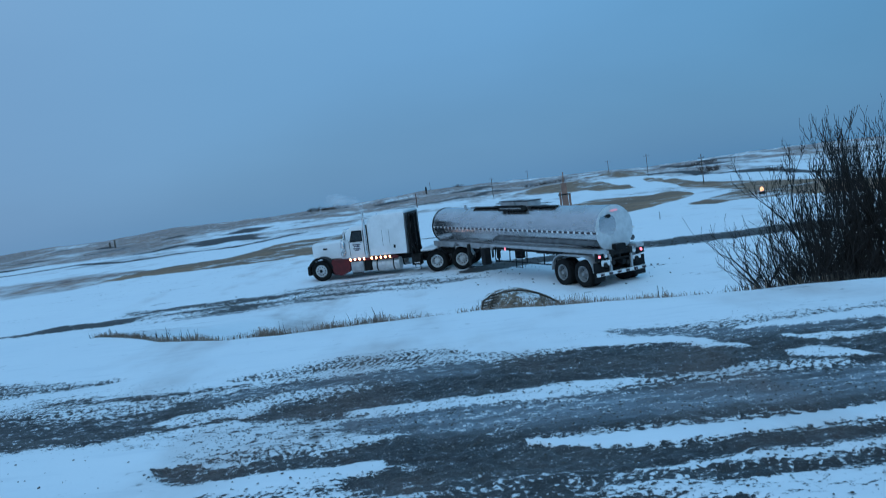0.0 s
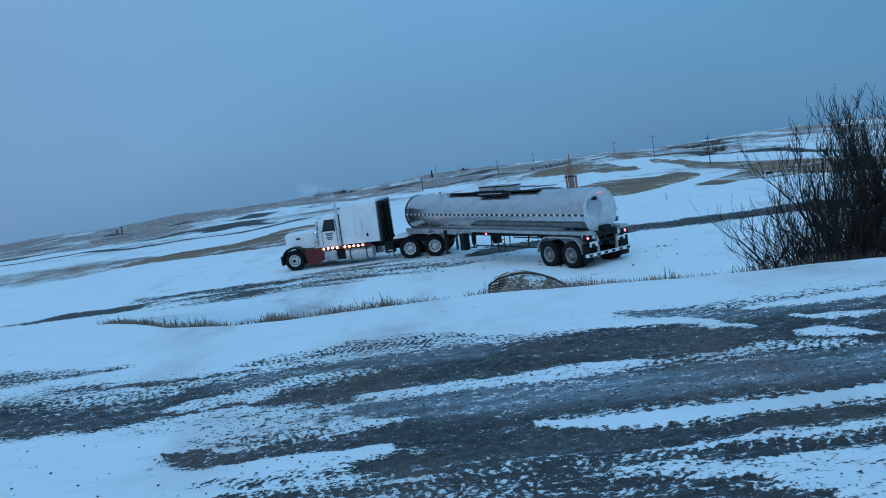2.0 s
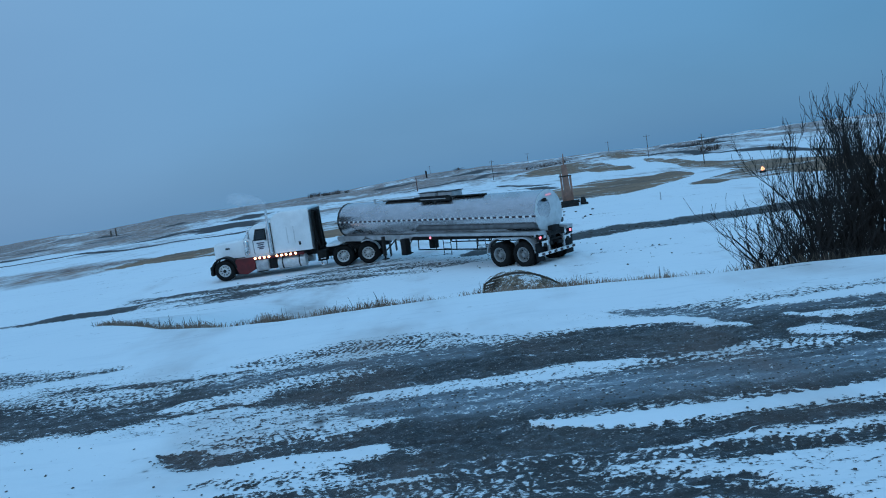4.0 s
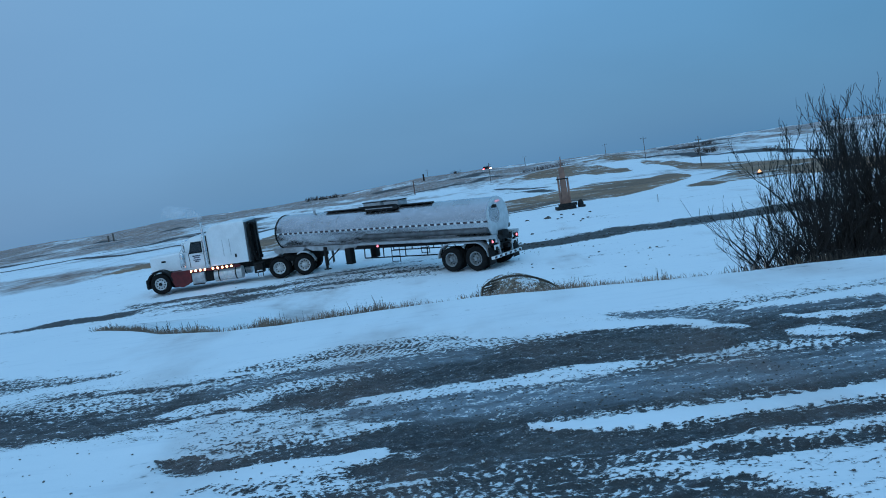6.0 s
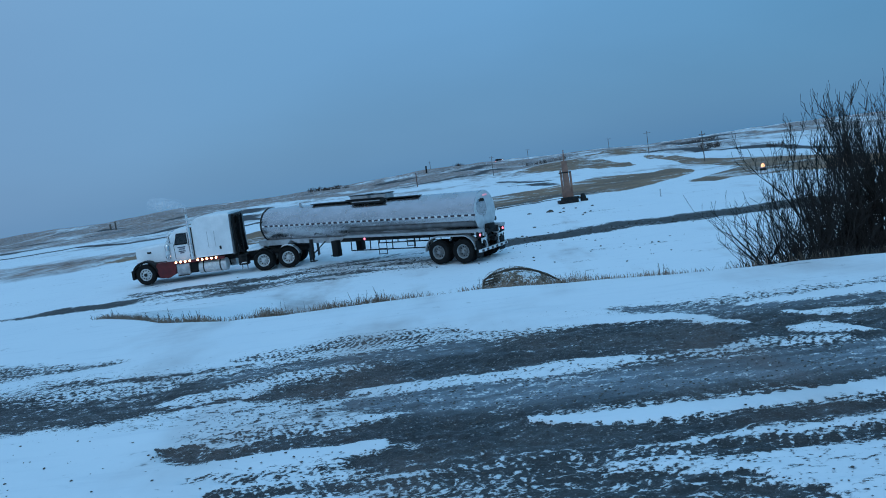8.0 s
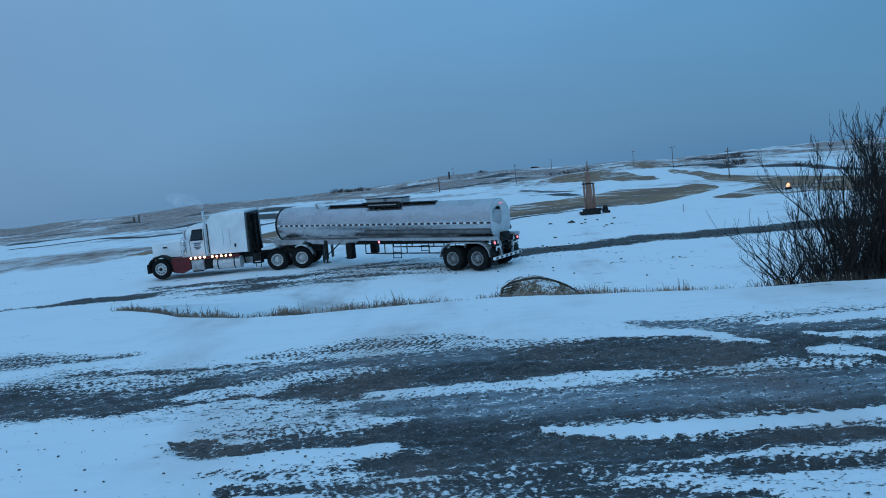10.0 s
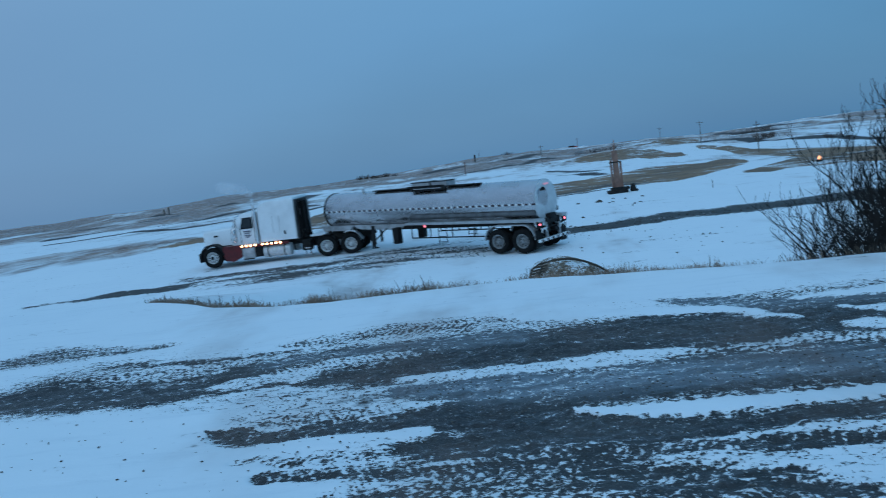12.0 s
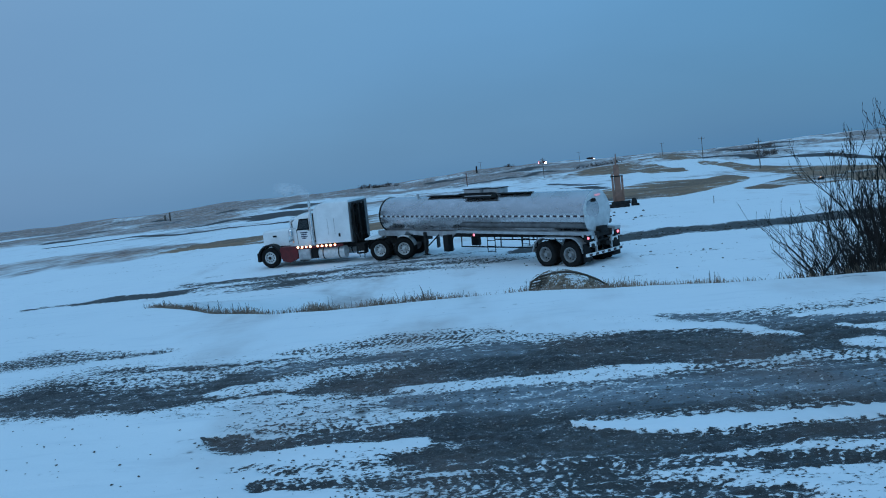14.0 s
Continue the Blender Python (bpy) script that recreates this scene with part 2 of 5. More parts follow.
def ground_masks(x, y):
    """Bare mud, gravel, grass, ice, tyre lugs, turf and brush at each place."""
    wob = 0.5 * fbm(x * 0.9, y * 0.9, 31, 3)
    ragged = y + 0.30 * wob + 0.10 * fbm(x * 2.6, y * 5.0, 33, 3)
    mud, tread = np.full(x.shape, 0.015), np.zeros(x.shape)

    def lay(pts, widths, level, soft, lugs):
        if level == 0.0:
            # lugs of a wide tyre bite into both edges of the ridge
            f = band(x, y + 0.060 * np.abs(np.sin(28 * x + 3 * y)) - 0.03, pts, widths, soft)
        else:
            f = band(x, ragged, pts, widths, soft)
        mud[:] = mud + (level - mud) * f
        tread[:] = tread + (lugs - tread) * f

    near = (np.abs(x) < 12) & (y > 1) & (y < 14)
    everywhere, mud, tread = (x, y, ragged, mud, tread), mud[near], tread[near]
    x, y, ragged = x[near], y[near], ragged[near]
    lay([(-0.58, 6.91), (0.4, 7.46), (1.42, 7.57), (2.48, 7.7), (3.79, 7.58), (6.39, 7.48)], [0.98, 1.99, 2.21, 2.44, 2.21, 2.21], 0.60, 0.6, 0)  # worn middle of the yard
    lay([(-6.52, 11.7), (-5.72, 11.48), (-5.34, 11.49), (-4.95, 11.47), (-4.56, 11.45)], [0.66, 0.5, 0.36, 0.27, 0.18], 0.60, 0.6, 0.5)
    lay([(-4.84, 9.74), (-4.12, 9.4), (-3.47, 9.33), (-2.87, 9.18), (-2.19, 9.14), (-1.5, 8.96)], [1.13, 1.15, 1.07, 0.81, 0.81, 0.83], 0.48, 0.8, 0.5)
    lay([(-5.2, 8.96), (-4.41, 8.68), (-4.18, 8.81), (-3.81, 8.78), (-3.49, 8.69), (-3.24, 8.8), (-3.0, 9.01), (-2.82, 9.23), (-2.61, 9.24)], [0.77, 0.57, 0.38, 0.59, 0.58, 0.53, 0.51, 0.41, 0.24], 0.8, 0.6, 0)  # bare mud on the west side
    lay([(-4.86, 10.37), (-3.72, 10.07), (-3.03, 9.97), (-2.43, 10.0)], [0.11, 0.11, 0.1, 0.1], 0.66, 0.5, 0)
    lay([(-2.63, 10.44), (-2.11, 10.4), (-1.43, 10.53), (-0.73, 10.49), (-0.03, 10.31)], [0.15, 0.33, 0.46, 0.45, 0.37], 0.52, 0.6, 1)
    lay([(-2.62, 9.4), (-2.38, 9.46), (-1.96, 9.55), (-1.32, 9.55), (-0.69, 9.53), (-0.06, 9.44)], [0.21, 0.31, 0.41, 0.35, 0.41, 0.43], 0.72, 0.6, 0)
    lay([(-2.91, 8.68), (-2.4, 8.75), (-2.12, 8.77), (-1.84, 8.87), (-1.5, 8.98), (-1.08, 8.99)], [0.16, 0.21, 0.21, 0.22, 0.22, 0.17], 0.3, 0.6, 1)
    lay([(-2.88, 8.39), (-2.31, 8.34), (-1.9, 8.28)], [0.05, 0.07, 0.07], 0.8, 0.4, 0)
    lay([(-2.97, 7.93), (-2.47, 7.92), (-1.9, 7.71), (-1.33, 7.32), (-0.81, 6.9)], [0.26, 0.44, 0.45, 0.45, 0.24], 0.34, 0.7, 0)
    lay([(-1.87, 8.37), (-1.6, 8.44), (-1.19, 8.33), (-0.93, 8.52), (-0.53, 8.63), (-0.07, 8.62)], [0.17, 0.35, 0.48, 0.55, 0.52, 0.62], 0.86, 0.6, 0)
    lay([(-0.9, 7.5), (-0.5, 7.39), (-0.11, 7.3), (0.38, 7.31), (1.31, 7.09), (2.26, 7.1), (3.48, 7.0), (6.08, 6.91)], [0.2, 0.27, 0.34, 0.34, 0.35, 0.35, 0.34, 0.34], 0.74, 0.6, 0)  # icy grey lane
    lay([(-2.37, 7.2), (-1.91, 7.07), (-1.42, 6.95), (-1.03, 6.82)], [0.11, 0.18, 0.17, 0.13], 0.45, 0.6, 0.6)
    lay([(-2.54, 6.98), (-2.3, 6.78), (-2.08, 6.64), (-1.81, 6.64), (-1.46, 6.66), (-1.19, 6.61), (-0.82, 6.51)], [0.03, 0.18, 0.2, 0.19, 0.19, 0.15, 0.15], 0.78, 0.6, 0.5)  # small bare tongue
    lay([(-0.84, 6.68), (-0.56, 6.59), (-0.19, 6.53), (0.08, 6.25), (0.46, 5.92), (0.83, 5.78), (1.21, 5.75), (1.58, 5.71), (2.16, 5.71), (2.79, 5.67), (5.39, 5.6)], [0.16, 0.31, 0.45, 0.49, 0.37, 0.24, 0.18, 0.14, 0.14, 0.14, 0.14], 0.86, 0.6, 0)  # bare rut below the ridge
    lay([(-1.93, 6.4), (-1.61, 6.31), (-1.31, 6.28), (-0.97, 6.26), (-0.68, 6.24)], [0.07, 0.13, 0.12, 0.11, 0.08], 0.06, 0.5, 0)
    lay([(-0.96, 5.78), (-0.73, 5.87), (-0.53, 5.88), (-0.2, 5.84), (0.09, 5.74)], [0.07, 0.19, 0.24, 0.29, 0.21], 0.84, 0.6, 0)
    lay([(-2.0, 6.04), (-1.53, 5.94), (-1.12, 5.85), (-0.84, 5.77)], [0.07, 0.1, 0.12, 0.14], 0.46, 0.6, 0.8)
    lay([(-1.72, 5.71), (-1.28, 5.62), (-0.81, 5.47), (-0.21, 5.26)], [0.09, 0.13, 0.15, 0.14], 0.68, 0.6, 0.8)
    lay([(-0.16, 8.77), (0.22, 8.72), (0.52, 8.88), (1.12, 8.91), (1.71, 8.89), (2.22, 8.59), (2.8, 8.61), (3.28, 8.39), (4.08, 8.12), (6.68, 7.77)], [0.48, 0.68, 0.76, 0.77, 0.77, 0.72, 0.77, 0.78, 0.91, 0.91], 0.88, 0.6, 0)  # long bare strip
    lay([(-0.15, 10.24), (0.61, 9.88), (1.26, 9.85), (1.96, 10.03), (2.63, 10.03), (3.28, 10.0), (4.28, 9.99), (5.02, 9.9), (7.62, 9.77)], [0.18, 0.17, 0.17, 0.21, 0.28, 0.28, 0.24, 0.24, 0.24], 0.42, 0.6, 0.6)
    lay([(1.98, 10.44), (2.51, 10.1), (2.89, 9.61), (3.31, 9.36)], [0.11, 0.28, 0.42, 0.36], 0.66, 0.6, 0)
    lay([(0.18, 10.5), (0.98, 10.21), (1.8, 9.92), (2.48, 9.53), (2.7, 9.21)], [0.12, 0.22, 0.2, 0.16, 0.09], 0.03, 0.6, 0)
    lay([(3.26, 9.74), (3.8, 9.64), (4.82, 9.54), (7.42, 9.44)], [0.06, 0.19, 0.22, 0.22], 0.05, 0.6, 0)
    lay([(3.12, 9.45), (3.65, 9.29), (4.61, 9.14), (7.21, 8.98)], [0.06, 0.09, 0.09, 0.09], 0.8, 0.4, 0)
    lay([(2.59, 9.16), (2.77, 8.89), (2.96, 8.68)], [0.06, 0.14, 0.05], 0.18, 0.6, 0)
    lay([(3.22, 8.32), (3.46, 8.17), (3.79, 7.75)], [0.05, 0.19, 0.04], 0.2, 0.6, 0)
    lay([(3.43, 8.9), (3.64, 8.7), (4.34, 8.62), (6.94, 8.5)], [0.05, 0.11, 0.11, 0.11], 0.3, 0.6, 0)
    lay([(-0.2, 7.81), (0.17, 7.82), (0.7, 7.87), (1.22, 7.85), (1.62, 7.78)], [0.17, 0.17, 0.2, 0.2, 0.13], 0.24, 0.6, 0.6)
    lay([(1.67, 7.77), (2.24, 7.77), (2.78, 7.83), (3.27, 7.75), (3.46, 7.5)], [0.08, 0.13, 0.19, 0.19, 0.08], 0.42, 0.6, 0.8)
    lay([(-0.94, 7.96), (-0.62, 7.89), (-0.18, 7.84)], [0.11, 0.17, 0.17], 0.25, 0.6, 0.8)
    lay([(0.61, 6.76), (1.0, 6.7), (1.43, 6.63), (2.09, 6.6), (3.25, 6.55), (5.85, 6.51)], [0.06, 0.16, 0.19, 0.18, 0.21, 0.21], 0.84, 0.6, 0)
    lay([(0.46, 6.46), (0.71, 6.26), (0.94, 6.18), (1.3, 6.12), (1.71, 6.09), (2.11, 6.08), (2.51, 6.07), (2.99, 6.06), (5.59, 6.04)], [0.02, 0.10, 0.13, 0.145, 0.145, 0.145, 0.145, 0.155, 0.16], 0.0, 0.22, 0)  # snow ridge between two ruts
    lay([(-0.9, 5.0), (0.3, 4.75), (1.0, 4.5), (1.5, 4.35)], [0.35, 0.5, 0.55, 0.4], 0.58, 0.6, 0.6)
    lay([(-0.21, 5.36), (0.21, 5.35), (0.56, 5.32), (0.93, 5.35), (1.29, 5.35), (1.65, 5.34), (2.17, 5.3), (2.62, 5.35), (5.22, 5.47)], [0.18, 0.25, 0.2, 0.2, 0.2, 0.2, 0.18, 0.2, 0.2], 0.70, 0.6, 0.9)  # rows of tyre lugs
    lay([(1.29, 5.47), (1.68, 5.45), (2.04, 5.42), (2.66, 5.44), (5.26, 5.47)], [0.03, 0.05, 0.06, 0.07, 0.07], 0.28, 0.6, 0)
    lay([(1.25, 5.33), (1.47, 5.26), (1.77, 5.19), (1.91, 5.19)], [0.03, 0.08, 0.07, 0.03], 0.8, 0.6, 0)
    lay([(0.85, 5.16), (1.38, 5.07), (1.87, 5.0)], [0.04, 0.05, 0.04], 0.38, 0.6, 0.6)
    lay([(0.48, 5.02), (0.99, 4.89), (1.39, 4.79), (1.65, 4.71)], [0.05, 0.07, 0.06, 0.02], 0.78, 0.6, 0.8)
    # mud level raised on this snow to paint in the lens's corner darkening
    lay([(1.73, 4.91), (1.86, 4.83), (2.01, 4.73), (2.21, 4.58), (4.81, 4.06)], [0.03, 0.15, 0.3, 0.45, 0.45], 0.24, 0.5, 0)  # snow field beside the yard
    lay([(0.48, 4.81), (1.08, 4.63), (1.51, 4.52), (1.74, 4.41), (1.83, 4.28)], [0.05, 0.08, 0.07, 0.06, 0.02], 0.8, 0.6, 0)
    x, y, ragged, mud_all, tread_all = everywhere
    mud_all[near], tread_all[near] = mud, tread
    mud, tread = mud_all, tread_all
    road = 0.92 * band(x, y + 0.8 * wob, [(1.5, 41.0), (2.6, 41.9), (6, 42.2), (9, 42.9), (15.5, 43.1), (21.7, 42.1), (32, 40.5), (55, 37)], [0.8, 1.5, 1.5, 1.6, 1.7, 1.9, 2.2, 2.6], 0.4)
    for pts, w, s in (
            ([(-21.23, 38.04), (-19.23, 38.06), (-18.24, 38.1), (-17.19, 38.56), (-15.73, 38.7), (-14.46, 38.71)], [0.33, 0.38, 0.75, 0.92, 0.74, 0.84], 0.86),
            ([(-15.05, 38.93), (-13.46, 38.79), (-11.47, 38.11), (-9.67, 37.95), (-7.93, 38.01), (-6.22, 38.29), (-4.62, 40.04), (-2.22, 39.51), (0.11, 39.29)], [0.81, 1.33, 1.53, 1.92, 2.46, 2.57, 2.75, 2.13, 1.39], 0.49),
            ([(-14.75, 41.1), (-11.97, 39.91), (-9.48, 39.38), (-7.39, 39.29)], [0.6, 0.79, 0.69, 0.64], 0.7),
            ([(-12, 39.6), (-8, 40.9), (-4, 41.6), (0, 42.2), (4, 42.3)], [0.4, 0.8, 1.0, 1.0, 0.8], 0.42)):
        road = np.maximum(road, s * band(x, y + 0.4 * wob, pts, w, 0.7))
    # the prairie in bearing and logarithm of distance: grass cover, dark brush lines, mown tan fields
    r, az = np.hypot(x, y), np.degrees(np.arctan2(x, y))
    ln = np.log(np.maximum(r, 1.0)) + 0.02 * fbm(az * 1.1, r / 90, 35, 3)
    west = 1 - smooth(0, 7, az)
    grass = 0.74 * smooth(105, 170, r) * west + 0.50 * smooth(190, 330, r) * (1 - west)
    grass = grass + 0.14 * smooth(240, 420, r)
    d = y - crest(x)
    grass = np.maximum(grass, 0.40 * smooth(0.5, 1.2, d) * (1 - smooth(2.5, 5, d)) * smooth(-7.5, -5, x))

    def across(pts, widths, soft=0.5):
        """A band whose bearing counts as much as its depth."""
        return band(az * 0.02, ln, [(a * 0.02, b) for a, b in pts], widths, soft)

    grass = np.maximum(grass, 0.72 * across([(4.3, 6.05), (5.8, 6.15), (7.3, 5.93), (8.7, 5.88)], [0.14, 0.30, 0.28, 0.2], 0.6))
    grass = np.maximum(grass, 0.5 * across([(-24.3, 4.32), (-23.0, 4.30), (-21.5, 4.38)], [0.03, 0.045, 0.03], 0.8))
    grass = grass * (1 - 0.85 * across([(-27.2, 5.04), (-25.4, 4.88), (-24.1, 4.93), (-21.6, 4.90), (-19.6, 4.79), (-17.6, 4.84), (-15.8, 4.80), (-15.0, 4.78)], [0.06, 0.05, 0.06, 0.06, 0.06, 0.08, 0.08, 0.04], 0.5))
    grass = grass * (1 - 0.75 * across([(-27.9, 4.59), (-25.5, 4.61), (-22.7, 4.54), (-19.4, 4.49), (-16.0, 4.47), (-13.5, 4.51), (-11.3, 4.54), (-9.8, 4.63)], [0.03, 0.06, 0.14, 0.12, 0.10, 0.10, 0.08, 0.05], 0.4))
    grass = grass * (1 - 0.75 * across([(-1.0, 5.40), (1.2, 5.35), (3.1, 5.37), (5.7, 5.42), (8.3, 5.15)], [0.22, 0.26, 0.32, 0.32, 0.24], 0.4))
    grass = np.maximum(grass, 0.85 * across([(-45, 4.30), (-27, 4.28), (-24, 4.30), (-20, 4.31)], [0.16, 0.14, 0.09, 0.03], 0.6))
    turf = np.zeros(x.shape)
    for pts in (
            [(-23.4, 66.6), (-18.5, 66.5), (-16.1, 63.6), (-10.7, 62.2), (-6.0, 62.0), (-6.0, 99), (-10.6, 95.6), (-11.7, 84.1), (-13.5, 76.4), (-18.4, 73.5), (-21.1, 71.1)],
            [(3.2, 64.1), (7.7, 70.0), (12.1, 70.3), (13.9, 74.8), (15.3, 81.8), (16.4, 91.5), (16.6, 98.5), (16.1, 109.9), (15.1, 120), (14, 113), (10.4, 122), (8.6, 105.6), (6.7, 97.8), (3.3, 92.2)],
            [(13.1, 159), (12.3, 156.7), (10.5, 175.6), (8.7, 219), (6.8, 262), (4.6, 300), (6.6, 335), (9.5, 341), (10.9, 289), (12.3, 220)],
            [(13.4, 271), (14.8, 250), (16.8, 150), (19.2, 134), (22.4, 111), (27.6, 84.8), (40, 60), (40, 48), (27.5, 67.6), (22.4, 77.6), (19.8, 88.8), (18.5, 102.7), (17.5, 119), (15.8, 137.7), (14.4, 203.6)],
            [(15.8, 73.5), (17, 76.3), (18.1, 87.5), (18.8, 96.5), (20.1, 87.5), (22.4, 80), (27.5, 69), (40, 50), (40, 47), (27.5, 65.5), (22.35, 71.3), (18.7, 71.5), (17.7, 68.3)],
            [(9.6, 394), (11, 487), (12.1, 522), (13.1, 495), (13.8, 325), (13.8, 300), (11.7, 332)]):
        logs = [(a, math.log(q)) for a, q in pts]
        turf = np.maximum(turf, sum(inside(az + da, ln + dl, logs) for da in (-0.12, 0, 0.12) for dl in (-0.02, 0, 0.02)) / 9.0)
    # a pale path crosses the field below the flare
    turf = turf * (1 - 0.8 * across([(16.2, 4.36), (17.2, 4.43), (18.3, 4.52)], [0.015, 0.02, 0.02], 0.4))
    brush = np.zeros(x.shape)

    def scrub(pts, widths, level=0.9):
        brush[:] = np.maximum(brush, level * across(pts, [0.44 * w for w in widths], 0.7))

    scrub([(-27.2, 4.76), (-24.2, 4.78), (-22.6, 4.81), (-21.0, 4.72), (-19.7, 4.66), (-16.6, 4.70), (-13.4, 4.66), (-12.0, 4.70), (-10.5, 4.79), (-9.0, 4.85)], [0.03, 0.04, 0.035, 0.026, 0.028, 0.026, 0.028, 0.028, 0.03, 0.035])
    scrub([(-21.2, 4.94), (-19.6, 4.92), (-17.9, 4.95), (-16.5, 5.02), (-15.1, 4.96)], [0.02, 0.06, 0.035, 0.034, 0.028])
    scrub([(-15.3, 4.86), (-14.4, 4.91), (-13.7, 5.05), (-12.6, 4.94), (-11.2, 4.86)], [0.02, 0.06, 0.10, 0.05, 0.02], 0.85)
    scrub([(-13.8, 5.39), (-12.6, 5.43), (-11.5, 5.55)], [0.04, 0.06, 0.04])
    scrub([(-21.1, 5.58), (-20.4, 5.55), (-19.8, 5.54)], [0.02, 0.04, 0.03])
    scrub([(-25.4, 5.38), (-25.0, 5.38), (-24.5, 5.40)], [0.04, 0.08, 0.05])
    scrub([(-26.9, 4.99), (-25.8, 5.14)], [0.05, 0.10])
    scrub([(-17.3, 5.57), (-16.6, 5.58)], [0.02, 0.03])
    scrub([(13.8, 5.75), (17.2, 5.52), (19.3, 5.29), (22.5, 5.0), (25.6, 4.8)], [0.03, 0.03, 0.05, 0.03, 0.035])
    scrub([(14.7, 6.27), (17.0, 6.17), (19.0, 6.0)], [0.02, 0.04, 0.06], 0.8)
    scrub([(17.2, 6.24), (18.0, 6.27), (19.0, 6.26)], [0.02, 0.05, 0.03])
    scrub([(3.2, 4.14), (6.6, 4.21), (8.1, 4.22)], [0.015, 0.017, 0.015], 0.8)
    scrub([(-4.7, 6.16), (-2.4, 6.04), (-0.1, 6.08), (1.4, 6.09), (3.6, 6.2)], [0.07, 0.03, 0.06, 0.06, 0.04], 0.75)
    scrub([(-2.9, 5.69), (-1.0, 5.70), (1.3, 5.77), (3.6, 5.92), (4.7, 5.89)], [0.016, 0.02, 0.035, 0.024, 0.022], 0.75)
    scrub([(4.2, 5.03), (5.1, 4.97), (7.1, 4.88)], [0.02, 0.03, 0.03], 0.7)
    scrub([(4.9, 4.85), (6.4, 4.83), (7.6, 4.70)], [0.02, 0.04, 0.03], 0.7)
    road = np.maximum(road, 0.8 * band(x, y + wob, [(-2, 64.5), (4.6, 67.4), (10.2, 71.8), (13, 70.6)], [0.5, 0.7, 0.7, 0.3], 0.4))
    ice = band(x, ragged, [(-0.9, 7.5), (-0.1, 7.3), (1.3, 7.1), (3.5, 7.0), (7, 6.9)], [0.25, 0.4, 0.42, 0.42, 0.45], 0.6)
    ice = np.maximum(ice, 0.7 * band(x, ragged, [(1.98, 10.4), (2.5, 10.1), (2.9, 9.6), (3.4, 9.4), (6, 9.3)], [0.15, 0.28, 0.4, 0.4, 0.4], 0.6))
    ice = np.maximum(ice, 0.6 * band(x, ragged, [(-2.6, 9.4), (-1.3, 9.55), (0, 9.45)], [0.2, 0.3, 0.35], 0.6))
    return np.clip(mud, 0, 1), np.clip(road, 0, 1), np.clip(grass, 0, 1.5), np.clip(ice, 0, 1), np.clip(tread, 0, 1), np.clip(turf, 0, 1), np.clip(brush, 0, 1)


def build_ground():
    view = np.radians(np.arange(-36, 36.01, 0.13))
    rest = np.radians(np.arange(38, 322.1, 2.0))
    az = np.concatenate([view, rest])
    radii = [0.0]
    r = 2.2
    while r < 4200:
        radii.append(r)
        r *= 1.0055 if 4 < r < 11.5 else 1.0085 if r < 120 else 1.013
    rr = np.array(radii[1:])
    A, R = np.meshgrid(az, rr)
    x, y = (R * np.sin(A)).ravel(), (R * np.cos(A)).ravel()
    x, y = np.append(x, 0), np.append(y, 0)
    z = ground_height(x, y)
    masks = ground_masks(x, y)
    mud, road = masks[0], masks[1]
    clods = fbm(x * 7, y * 11, 41, 3)
    z = z + np.where(np.hypot(x, y) < 16, mud * (clods * 0.05 - 0.03), 0)
    z = z + np.where((np.abs(y - 39.5) < 5) & (np.abs(x) < 30), road * 0.10 * fbm(x * 2.2, y * 2.2, 43, 2), 0)
    nr, na = len(rr), len(az)
    i, j = np.meshgrid(np.arange(nr - 1), np.arange(na), indexing="ij")
    j2 = (j + 1) % na
    faces = np.stack([i * na + j, (i + 1) * na + j, (i + 1) * na + j2, i * na + j2], -1).reshape(-1, 4)[:, ::-1]
    k = np.arange(na)
    cap = np.stack([np.full(na, nr * na), k, (k + 1) % na], -1)[:, ::-1]
    me = bpy.data.meshes.new("ground")
    me.from_pydata(np.stack([x, y, z], -1).tolist(), [], faces.tolist() + cap.tolist())
    for name, values in zip(("mud", "road", "grass", "ice", "tread", "turf", "brush"), masks):
        me.attributes.new(name, "FLOAT", "POINT").data.foreach_set("value", values.astype(np.float32))
    me.polygons.foreach_set("use_smooth", np.ones(len(me.polygons), bool))
    me.materials.append(ground_material())
    return tagged(new("ground", me), "snow-covered ground with frozen muddy tyre tracks and dry prairie grass", "ground", kind="structure")


build_ground()


# ---- building helpers ----
def part(name, bm, material, parent=None, label="", flat=False):
    """Links a bmesh as one mesh object under a thing or a part."""
    me = bpy.data.meshes.new(name)
    bmesh.ops.recalc_face_normals(bm, faces=bm.faces)
    bm.to_mesh(me)
    bm.free()
    me.materials.append(material)
    if not flat:
        for p in me.polygons:
            p.use_smooth = True
        me.set_sharp_from_angle(angle=radians(38))
    ob = new(name, me)
    if parent:
        ob.parent = parent
    return tagged(ob, label)


def thing(name, label, category, group=""):
    ob = new(name)
    ob.empty_display_size = 0.3
    return tagged(ob, label, category, group)


def box(bm, x0, x1, y0, y1, z0, z1, bevel=0.02, m=None):
    made = bmesh.ops.create_cube(bm, size=1)["verts"]
    bmesh.ops.transform(bm, matrix=Matrix.LocRotScale(((x0 + x1) / 2, (y0 + y1) / 2, (z0 + z1) / 2), None, (abs(x1 - x0), abs(y1 - y0), abs(z1 - z0))), verts=made)
    if bevel:
        edges = list({e for v in made for e in v.link_edges})
        out = bmesh.ops.bevel(bm, geom=edges, offset=bevel, segments=2, affect="EDGES", profile=0.5)
        made = list({v for f in out["faces"] for v in f.verts} | {v for v in made if v.is_valid})
    if m is not None:
        bmesh.ops.transform(bm, matrix=m, verts=made)
    return bm


